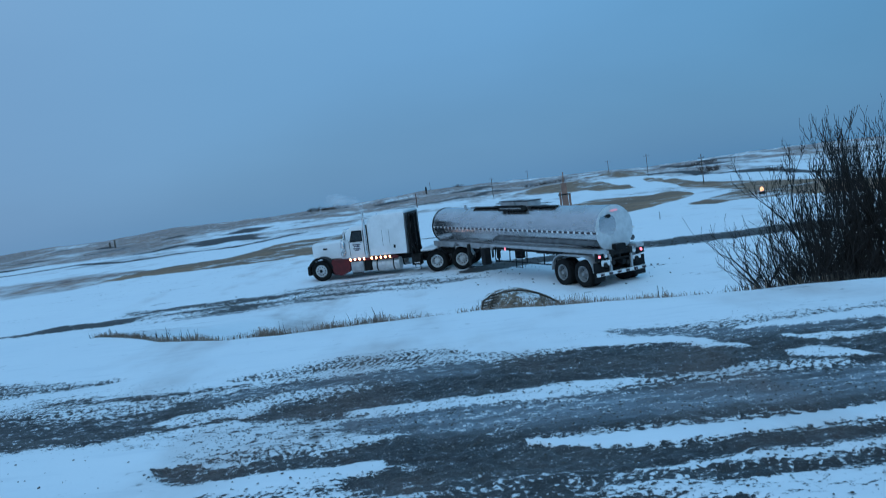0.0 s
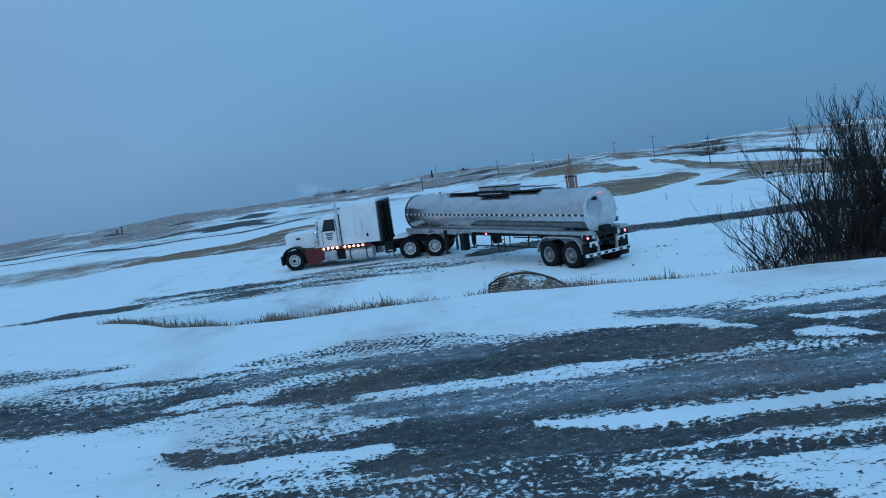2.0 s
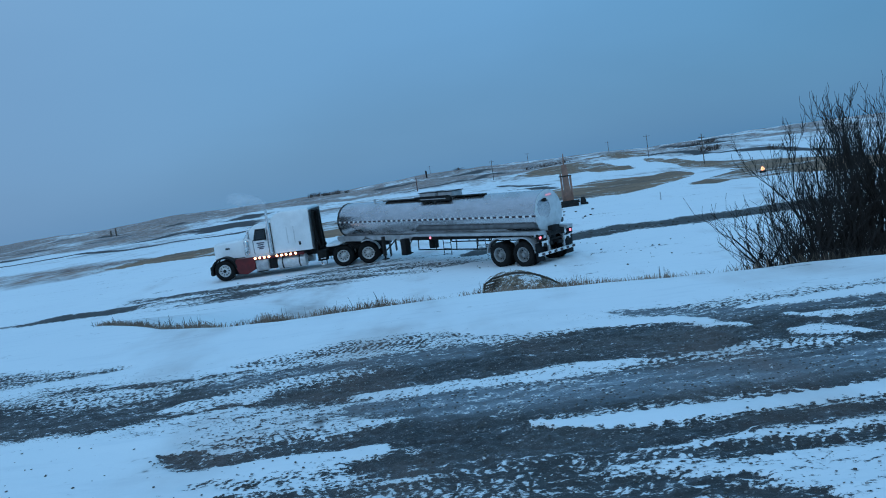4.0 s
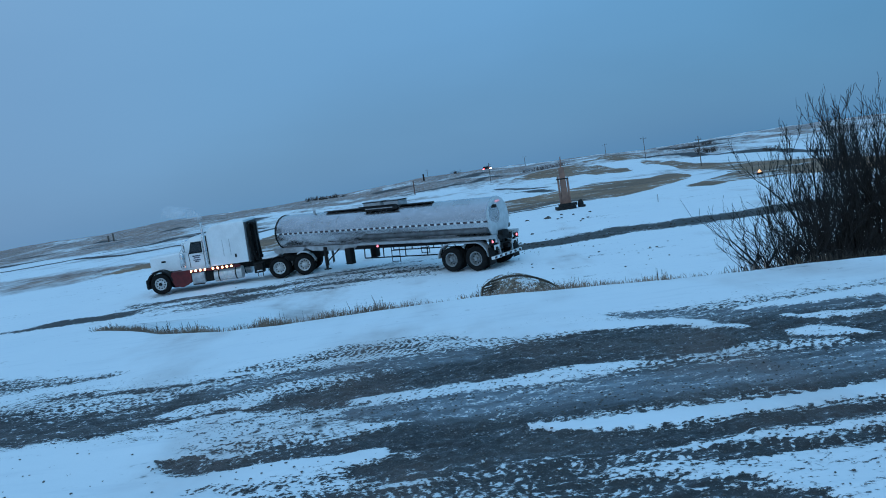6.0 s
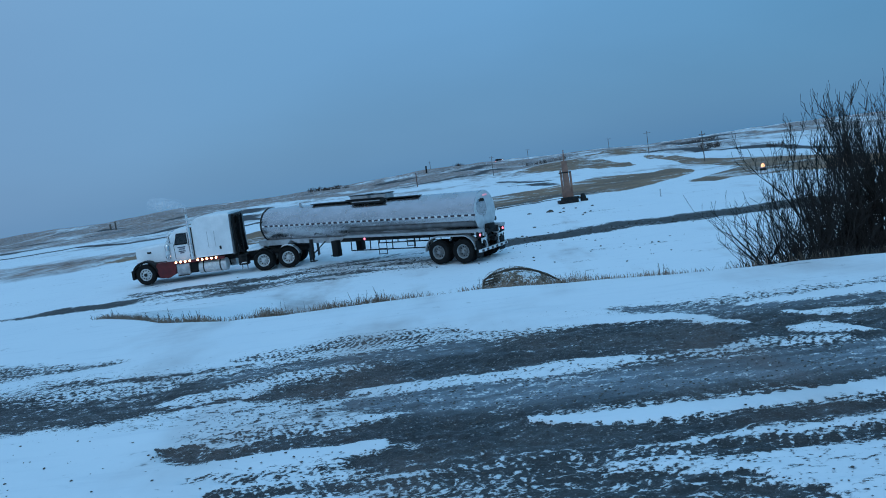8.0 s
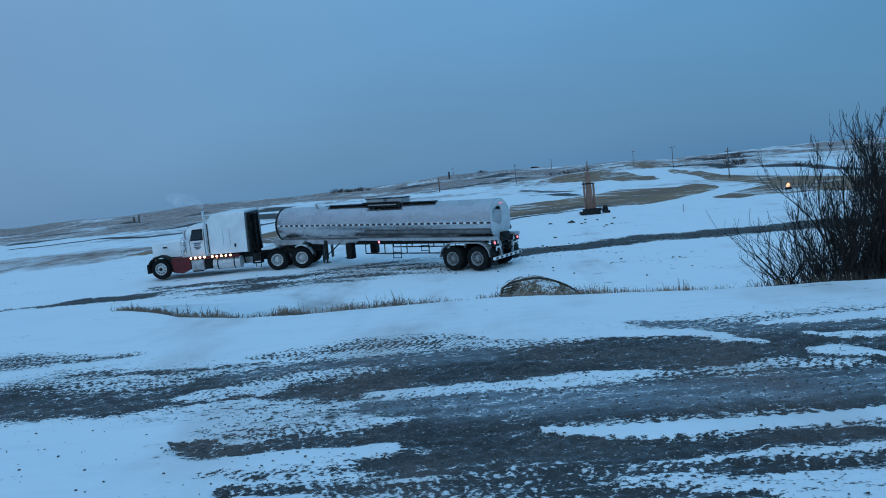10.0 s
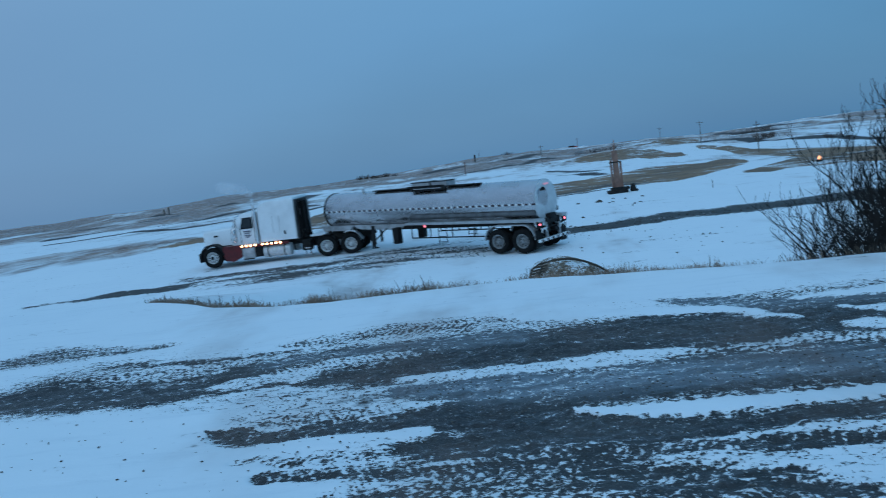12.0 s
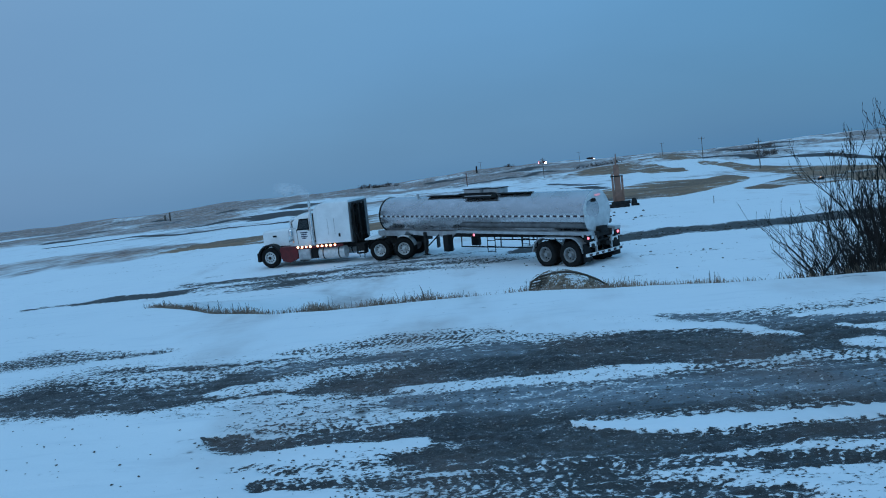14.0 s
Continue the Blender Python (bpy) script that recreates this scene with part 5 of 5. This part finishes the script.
def build_bale():
    x0, y0 = 1.87, 23.2
    z0 = float(ground_height(x0, y0)) - 0.1
    t = thing("hay_bale", "slumped brown hay bale dusted with snow below the bank", "hay bale")
    t.location = (x0, y0, z0)
    outline = [(-1.0, 0), (-1.03, 0.8), (-1.0, 1.42), (-0.94, 1.62), (-0.74, 1.74), (-0.4, 1.80), (-0.1, 1.81), (0.2, 1.77), (0.5, 1.66), (0.8, 1.50), (1.02, 1.34), (1.28, 0.95), (1.45, 0.4), (1.5, 0)]
    bm = bmesh.new()
    rows = []
    for k in range(9):
        u = k / 8
        y = -0.62 + 1.25 * u
        sc = 1 - 0.12 * (2 * u - 1) ** 2
        rows.append([bm.verts.new((x * sc + 0.05 * noise.noise((x * 2, y * 2, z * 2)), y + 0.08 * noise.noise((x * 3, z * 3, 5 + y)), z * sc + 0.06 * noise.noise((x * 3, y * 3, z * 3 + 7)))) for x, z in outline])
    for a, b in zip(rows, rows[1:]):
        for k in range(len(outline) - 1):
            bm.faces.new((a[k], a[k + 1], b[k + 1], b[k]))
    bm.faces.new(rows[0])
    bm.faces.new(rows[-1][::-1])
    bmesh.ops.triangulate(bm, faces=[f for f in bm.faces if len(f.verts) > 4])
    part("bale_body", bm, snowy_hay(), t)
    bm = bmesh.new()
    front = [(x, -0.60, z + 0.02) for x, z in outline]
    hose(bm, front, 0.028, 6)
    part("bale_rim", bm, WEED, t, "dark rotten rim of the bale")
    bm = bmesh.new()
    for k in range(5):
        z = 1.38 + 0.075 * k
        rod(bm, (-1.0 + 0.02 * k, -0.66, z), (-0.72 + 0.05 * k, -0.68, z + 0.05), 0.022, seg=5)
    hose(bm, [(-0.84, -0.66, 1.2), (-0.78, -0.68, 1.45), (-0.66, -0.66, 1.7)], 0.022, 5)
    part("bale_netting", bm, WEED, t, "torn dark netting on the bale side")


build_bale()
blades("bale_straw", "loose straw round the slumped bale", [(1.95 + random.uniform(-1.3, 1.6), 23.2 - random.uniform(0.5, 0.9), random.uniform(0.7, 1.5)) for _ in range(1500)], STRAW, 0.010, 0.5, 4)


# ---- orange wellhead mast ----
ORANGE = worn("faded_orange_paint", (0.33, 0.175, 0.125), (0.21, 0.12, 0.095), 0.8, 0.1, 3.0)


def build_wellhead():
    x, y = 9.18, 61.4
    t = thing("wellhead", "faded orange well mast on a dark skid in the snow", "wellhead")
    t.location = (x, y, float(ground_height(x, y)) - 0.03)
    bm = bmesh.new()
    box(bm, -0.72, 0.62, -0.6, 0.6, 0, 0.24, 0.03)
    part("skid", bm, DARKSTEEL, t, "dark steel skid")
    bm = bmesh.new()
    sheet(bm, [(-0.30, 0.24), (0.34, 0.24), (0.22, 1.2), (0.16, 3.0), (-0.20, 3.0), (-0.22, 1.2)], -0.09, 0.09)
    part("mast", bm, ORANGE, t, "upright orange mast")
    for s, top in ((-1, 2.35), (1, 2.15)):
        bm = bmesh.new()
        box(bm, s * 0.33 - 0.06, s * 0.33 + 0.06, -0.12, 0.12, 0.24, top, 0.02)
        part("guide_post", bm, ORANGE, t, "orange guide post")
    bm = bmesh.new()
    box(bm, -0.46, 0.40, -0.14, 0.14, 2.14, 2.22, 0.02)
    part("cross_arm", bm, DARKSTEEL, t, "dark cross arm")
    bm = bmesh.new()
    rod(bm, (-0.02, 0, 2.98), (0.02, 0, 3.75), 0.06, 0.03, 8)
    part("rod_top", bm, ORANGE, t, "thin rod standing above the mast")
    bm = bmesh.new()
    box(bm, -0.62, 0.70, -0.62, -0.56, 0.24, 0.46, 0.015)
    part("skid_rail", bm, DARKSTEEL, t)
    bm = bmesh.new()
    lathe(bm, [(0, 0), (0.20, 0), (0.22, 0.3), (0.12, 0.55), (0, 0.58)], Matrix.Translation((1.05, 0.1, 0)), 16)
    box(bm, 0.95, 1.35, -0.2, 0.25, 0.0, 0.18, 0.03)
    part("valve", bm, DARKSTEEL, t, "dark valve beside the mast")


build_wellhead()

# ---- poles and posts ----
POLEWOOD = worn("weathered_pole", (0.095, 0.078, 0.068), (0.16, 0.13, 0.11), 0.9, 0, 2.0)
REDPOST = worn("reddish_post", (0.20, 0.09, 0.065), (0.13, 0.07, 0.055), 0.8, 0, 2.0)


def utility_pole(x, y, h, arm):
    t = thing("utility_pole", "weathered wooden utility pole on the snowy prairie", "utility pole", "utility poles")
    t.location = (x, y, float(ground_height(x, y)) - 0.1)
    bm = bmesh.new()
    rod(bm, (0, 0, 0), (0, 0, h), 0.00018 * y + 0.06, 0.00012 * y + 0.045, 10)
    part("pole", bm, POLEWOOD, t)
    if arm:
        bm = bmesh.new()
        box(bm, -arm, arm, -0.05, 0.05, h - 0.62, h - 0.52, 0.02)
        part("cross_arm", bm, POLEWOOD, t)
        for k in (-1, 0, 1):
            bm = bmesh.new()
            lathe(bm, [(0, 0), (0.04, 0.02), (0.05, 0.1), (0, 0.16)], Matrix.Translation((k * arm * 0.85, 0, h - 0.52)), 8)
            part("insulator", bm, DARKSTEEL, t)


for x, y, h, arm in ((19.1, 282.5, 6.6, 0.7), (66.3, 268.0, 7.0, 1.0), (40.6, 131.0, 4.6, 0.45), (101.5, 501, 7.0, 1.5), (-2.2, 700, 7.5, 1.4), (70, 640, 7.5, 1.6)):
    utility_pole(x, y, h, arm)
for x, y, h, w, m in ((-6.0, 290.8, 4.6, 0.35, REDPOST), (-4.0, 493, 4.0, 0.9, DARKSTEEL), (14.4, 56.4, 0.55, 0.07, STEEL), (-88.5, 235.4, 1.7, 0.5, POLEWOOD), (-86.3, 233.2, 2.2, 0.42, POLEWOOD)):
    t = thing("marker_post", "short upright post standing in the snow", "post", "marker posts")
    t.location = (x, y, float(ground_height(x, y)) - 0.05)
    bm = bmesh.new()
    lathe(bm, [(0, 0), (w / 2, 0), (w / 2, h * 0.92), (w * 0.42, h), (0, h)], Matrix(), 10)
    part("post", bm, m, t)


# ---- far bushes ----
FARBARK = worn("grey_brown_twigs", (0.060, 0.046, 0.042), (0.105, 0.080, 0.070), 0.9, 0, 2.0)


def far_bush(x, y, w, h, seed):
    rng = random.Random(seed)
    t = thing("far_bush", "distant dark leafless bush on the prairie", "bush", "far bushes")
    t.location = (x, y, float(ground_height(x, y)) - 0.2)
    out = ([], [])
    for _ in range(22 + int(5 * w)):
        a, s = rng.uniform(0, 2 * math.pi), rng.uniform(0, 0.5) * w
        grow(rng, (math.cos(a) * s, math.sin(a) * s, 0), (math.cos(a) * 0.6, math.sin(a) * 0.6, 1), h * rng.uniform(0.25, 0.8), 0.028 * h * rng.uniform(0.6, 1.2), 2, out)
    limbs_mesh("crown", out[0] + out[1], FARBARK, t, 3)


for k, (x, y, w, h) in enumerate((
        (-90.1, 630, 3, 3.6), (-86.5, 640, 4, 4.0), (-83.0, 650, 3, 4.0), (-80.0, 652, 4, 3.6), (-76.0, 655, 4, 3.6), (-71.0, 640, 3, 3.6), (-66, 650, 5, 2.6),
        (76.8, 243, 5, 2.6), (79.5, 245, 4, 2.2), (58.4, 150, 2.4, 1.3), (60.0, 151, 2, 1.1),
        (46, 356, 9, 2.2), (52, 352, 7, 2.0), (40, 362, 6, 1.8), (15, 520, 8, 2.2),
        (120, 420, 9, 3), (128, 425, 8, 3), (150, 470, 8, 3))):
    far_bush(x, y, w, h, 100 + k)


# ---- clods and stones ----
def lumps(name, label, places, material, seed):
    rng = random.Random(seed)
    verts, faces = [], []
    for x, y, s in places:
        z = float(ground_height(x, y))
        ring = [(0, 0, 1), *[(math.cos(k * 1.2566), math.sin(k * 1.2566), 0.25) for k in range(5)], *[(0.8 * math.cos(k * 1.2566 + 0.6), 0.8 * math.sin(k * 1.2566 + 0.6), -0.5) for k in range(5)]]
        i = len(verts)
        verts += [(x + p[0] * s * rng.uniform(0.7, 1.4), y + p[1] * s * rng.uniform(0.7, 1.3), z + s * 0.3 + p[2] * s * 0.6 * rng.uniform(0.6, 1.2)) for p in ring]
        for k in range(5):
            k2 = (k + 1) % 5
            faces += [(i, i + 1 + k, i + 1 + k2), (i + 1 + k, i + 6 + k, i + 1 + k2), (i + 1 + k2, i + 6 + k, i + 6 + k2)]
    me = bpy.data.meshes.new(name)
    me.from_pydata(verts, [], faces)
    me.materials.append(material)
    return tagged(new(name, me), label, "stones", kind="stuff")


def rock(x, y, w, h, seed):
    t = thing("rock", "dark rock showing through the snow", "rock", "rocks in the snow")
    t.location = (x, y, float(ground_height(x, y)) - 0.06)
    bm = bmesh.new()
    bmesh.ops.create_icosphere(bm, subdivisions=3, radius=1)
    for v in bm.verts:
        v.co *= 1 + 0.35 * noise.noise(v.co * 1.6 + Vector((seed * 7, 0, 0)))
        v.co = Vector((v.co.x * w, v.co.y * w * 0.7, v.co.z * h))
    part("stone", bm, EARTH, t, flat=True)


EARTH = worn("frozen_earth", (0.055, 0.048, 0.042), (0.12, 0.105, 0.09), 0.9, 0, 8.0, bump=0.01)
for x, y, w, h, seed in ((6.87, 54.3, 0.24, 0.20, 1), (5.59, 54.5, 0.15, 0.14, 2), (5.0, 47.0, 0.12, 0.12, 3)):
    rock(x, y, w, h, seed)
PALE = worn("pale_gravel", (0.30, 0.29, 0.28), (0.16, 0.155, 0.15), 0.8, 0, 30.0)
rng = random.Random(77)


def on_mud(places):
    """Keeps the stones that lie on bare mud."""
    p = np.array(places)
    return [q for q, m in zip(places, ground_masks(p[:, 0], p[:, 1])[0]) if m > 0.03 + 0.75 * rng.random()]


lumps("earth_clods", "dark frozen clods of earth beside the lorry track", [(rng.gauss(7, 3.5), rng.gauss(35.5, 2.2), rng.uniform(0.02, 0.055)) for _ in range(34)]
      + [(rng.gauss(-4, 4.5), rng.gauss(39.2, 0.8), rng.uniform(0.012, 0.045)) for _ in range(450)]
      + [(rng.gauss(7.5, 1.5), rng.gauss(53, 2), rng.uniform(0.06, 0.13)) for _ in range(8)]
      + [(rng.uniform(2, 20), 42.4 + rng.gauss(0, 0.7), rng.uniform(0.03, 0.08)) for _ in range(160)], EARTH, 1)
lumps("yard_pebbles", "small dark pebbles and clods strewn over the yard", on_mud([(rng.uniform(-3.5, 7), rng.uniform(3.6, 9.4), rng.choice((0.005, 0.006, 0.008, 0.012))) for _ in range(7000)])
      + [(rng.uniform(-5.0, -1.0), rng.uniform(5.4, 8.2), rng.choice((0.006, 0.008, 0.012))) for _ in range(110)], EARTH, 2)
lumps("yard_gravel", "pale gravel stones in the frozen mud", on_mud([(rng.uniform(-2.5, 6), rng.uniform(4.0, 9.4), rng.choice((0.005, 0.007, 0.010))) for _ in range(4500)]), PALE, 3)


# ---- gas flare ----
FLAME = Mat("flame", 0.5).color((1.0, 0.5, 0.2)).glow((1.0, 0.40, 0.20), 2.2).m


def build_flare():
    x, y = 26.9, 71.6
    t = thing("gas_flare", "small burning gas flare in a low steel pipe", "gas flare")
    t.location = (x, y, float(ground_height(x, y)) - 0.05)
    bm = bmesh.new()
    lathe(bm, [(0.0, 0), (0.26, 0), (0.26, 0.22), (0.22, 0.24), (0.22, 0.06), (0, 0.05)], Matrix(), 20)
    part("burner_pipe", bm, DARKSTEEL, t)
    bm = bmesh.new()
    lathe(bm, [(0, 0), (0.11, 0.03), (0.15, 0.10), (0.14, 0.18), (0.07, 0.30), (0, 0.36)], Matrix(), 14)
    return part("flame", bm, FLAME, t, "orange gas flame")


flame = build_flare()


# ---- far vehicles on the ridge road ----
HEAD = Mat("white_headlamp", 0.3).color((1, 1, 1)).glow((1.0, 0.95, 0.9), 40.0).m

FARRED = Mat("lit_red_lamp", 0.3).color((0.6, 0.03, 0.04)).glow((1.0, 0.10, 0.12), 12.0).m


def far_vehicle(label, paint):
    t = thing("far_lorry", label, "lorry", "far traffic")
    bm = bmesh.new()
    box(bm, -3.6, 1.2, -1.2, 1.2, 0.9, 3.3, 0.08)
    part("cargo_box", bm, paint, t)
    bm = bmesh.new()
    box(bm, 1.4, 3.4, -1.15, 1.15, 0.7, 2.7, 0.15)
    part("cab", bm, RED, t)
    for s in (-1, 1):
        bm = bmesh.new()
        lathe(bm, [(0, 0), (0.68, 0), (0.72, 0.2), (0, 0.3)], Matrix.Translation((3.42, s * 0.8, 1.1)) @ ALONG_X, 12)
        part("headlamp", bm, HEAD, t, "lit white headlamp")
        bm = bmesh.new()
        lathe(bm, [(0, 0), (0.52, 0.02), (0.56, 0.2), (0.3, 0.42), (0, 0.48)], Matrix.Translation((-3.3, s * 1.2, 1.3)) @ (ALONG_Y.inverted() if s < 0 else ALONG_Y), 12)
        part("side_lamp", bm, FARRED, t, "lit red lamp")
        for x in (2.4, -1.6, -2.7):
            bm = bmesh.new()
            lathe(bm, [(0, -0.15), (0.5, -0.15), (0.52, 0), (0.5, 0.15), (0, 0.15)], Matrix.Translation((x, s * 1.0, 0.5)) @ ALONG_Y, 14)
            part("wheel", bm, RUBBER, t)
    return t


far_first = far_vehicle("distant dark red lorry with lit lamps on the ridge", DARKSTEEL)
far_second = far_vehicle("distant grey lorry following with lit headlamps on the ridge", STEEL)


# ---- exhaust vapour ----
def vapour_material():
    m = Mat("thin_vapour", 1.0, 0, 0)
    m.color((0.85, 0.87, 0.9))
    m.link(m.math("MULTIPLY", m.cut(m.noise(1.6, 4), 0.36, 0.72), 0.24), m.b.inputs["Alpha"])
    return m.m


VAPOUR = vapour_material()
vapour = thing("exhaust_vapour", "faint pale exhaust vapour above the lorry stack", "vapour")
for k, (x, y, z, r) in enumerate(((4.25, 1.1, 3.52, 0.20), (4.55, 1.1, 3.68, 0.30), (5.0, 1.05, 3.82, 0.38), (5.5, 1.0, 3.92, 0.42))):
    bm = bmesh.new()
    bmesh.ops.create_icosphere(bm, subdivisions=3, radius=r)
    for v in bm.verts:
        v.co *= 1 + 0.5 * noise.noise(v.co * 3.0 + Vector((k * 5, 0, 0)))
        v.co = Vector((v.co.x * 1.3, v.co.y, v.co.z * 0.8)) + Vector((x, y, z))
    part("puff", bm, VAPOUR, vapour)


# ---- what moves ----
LORRY = [
    (0.0, 0.66, 42.96, 165.0, 118.7), (0.5, 0.42, 43.00, 165.2, 119.6), (1.0, 0.09, 43.06, 165.4, 120.9), (1.5, -0.41, 43.14, 166.1, 122.6),
    (2.0, -1.02, 43.24, 167.3, 124.7), (2.5, -1.73, 43.36, 169.3, 127.0), (3.0, -2.45, 43.46, 171.2, 129.3), (5.5, -6.77, 43.90, 176.7, 142.8),
    (6.0, -7.33, 43.93, 176.5, 144.3), (6.5, -7.67, 43.97, 176.4, 145.2), (7.0, -7.91, 44.03, 176.4, 145.7), (7.5, -8.08, 44.07, 176.2, 146.2),
    (10.0, -8.55, 44.13, 175.6, 147.4), (10.5, -8.52, 44.12, 175.6, 147.3), (11.0, -8.34, 44.06, 175.6, 146.8), (11.5, -8.01, 43.98, 175.2, 145.9),
    (12.0, -7.43, 43.87, 174.0, 144.2), (12.5, -6.64, 43.70, 171.9, 142.1), (13.0, -5.83, 43.52, 169.2, 139.9), (13.5, -5.08, 43.35, 167.2, 138.0),
    (14.0, -4.55, 43.22, 165.4, 136.6)]
KING, REACH = 0.1, 11.06


def on_pad(x, y, heading, lift=0.0):
    up = Vector((0.009 if x > 0 else 0.003, -0.039, 1)).normalized()
    ahead = Vector((math.cos(radians(heading)), math.sin(radians(heading)), 0))
    ahead = (ahead - up * ahead.dot(up)).normalized()
    left = up.cross(ahead)
    m = Matrix((ahead, left, up)).transposed().to_4x4()
    m.translation = (x, y, float(pad_height(x, y)) + lift)
    return m


def spin(thing_, rows):
    """Rolls the wheels of a thing along its row of places (t, x, y, heading)."""
    turn, turns, last = 0.0, [], None
    for t, x, y, h in rows:
        if last:
            step = (x - last[0]) * math.cos(radians(h)) + (y - last[1]) * math.sin(radians(h))
            turn += math.degrees(step / 0.52)
        turns.append((t, turn))
        last = (x, y)
    for w in [c for c in thing_.children if c.name.startswith("wheel")]:
        at = w.location.copy()
        fine = []
        for (ta, a), (tb, b) in zip(turns, turns[1:]):
            n = max(1, math.ceil(abs(b - a) / 60))
            fine += [(ta + (tb - ta) * k / n, a + (b - a) * k / n) for k in range(n)]
        fine.append(turns[-1])
        walk(w, [(t, pose(*at, 0, a, 0)) for t, a in fine])


def motions():
    head = [(t, x, y, a) for t, x, y, a, b in LORRY]
    tail = [(t, x + KING * math.cos(radians(a)) - REACH * math.cos(radians(b)), y + KING * math.sin(radians(a)) - REACH * math.sin(radians(b)), b) for t, x, y, a, b in LORRY]
    walk(tractor, [(t, on_pad(x, y, a)) for t, x, y, a in head])
    walk(vapour, [(t, on_pad(x, y, a)) for t, x, y, a in head])
    walk(trailer, [(t, on_pad(x, y, a)) for t, x, y, a in tail])
    flicker = [(0.0, 0.30), (0.6, 0.28), (1.0, 0.22), (1.3, -0.1), (1.5, -0.40), (2.4, -0.40), (3.0, -0.10), (5.3, 0.30), (6.0, 0.12), (6.5, -0.10), (7.0, -0.35), (7.5, 0.0),
               (7.8, 0.30), (10.0, 0.25), (10.5, 0.15), (11.5, 0.32), (12.0, 0.2), (12.6, 0.15), (13.0, 0.02), (13.5, -0.18), (14.0, -0.04)]
    walk(flame, [(t, pose(0, 0, z, 0, 0, 40 * t % 80)) for t, z in flicker])
    for lorry, rows in ((far_first, [(0.0, 2.6, 1060), (3.2, 3.1, 960), (5.2, 3.55, 778), (6.5, 3.92, 760), (7.5, 4.21, 755), (11.0, 5.57, 750), (12.5, 6.15, 750), (14.0, 6.97, 750)]),
                        (far_second, [(0.0, 2.4, 1200), (9.0, 2.8, 1050), (12.0, 3.3, 960), (13.6, 3.75, 800), (14.0, 3.84, 775)])):
        places = []
        for t, az, r in rows:
            x, y = r * math.sin(radians(az)), r * math.cos(radians(az))
            places.append((t, pose(x, y, float(ground_height(x, y)), 0, 0, -38)))
        walk(lorry, places)
    spin(tractor, head)
    spin(trailer, tail)


motions()
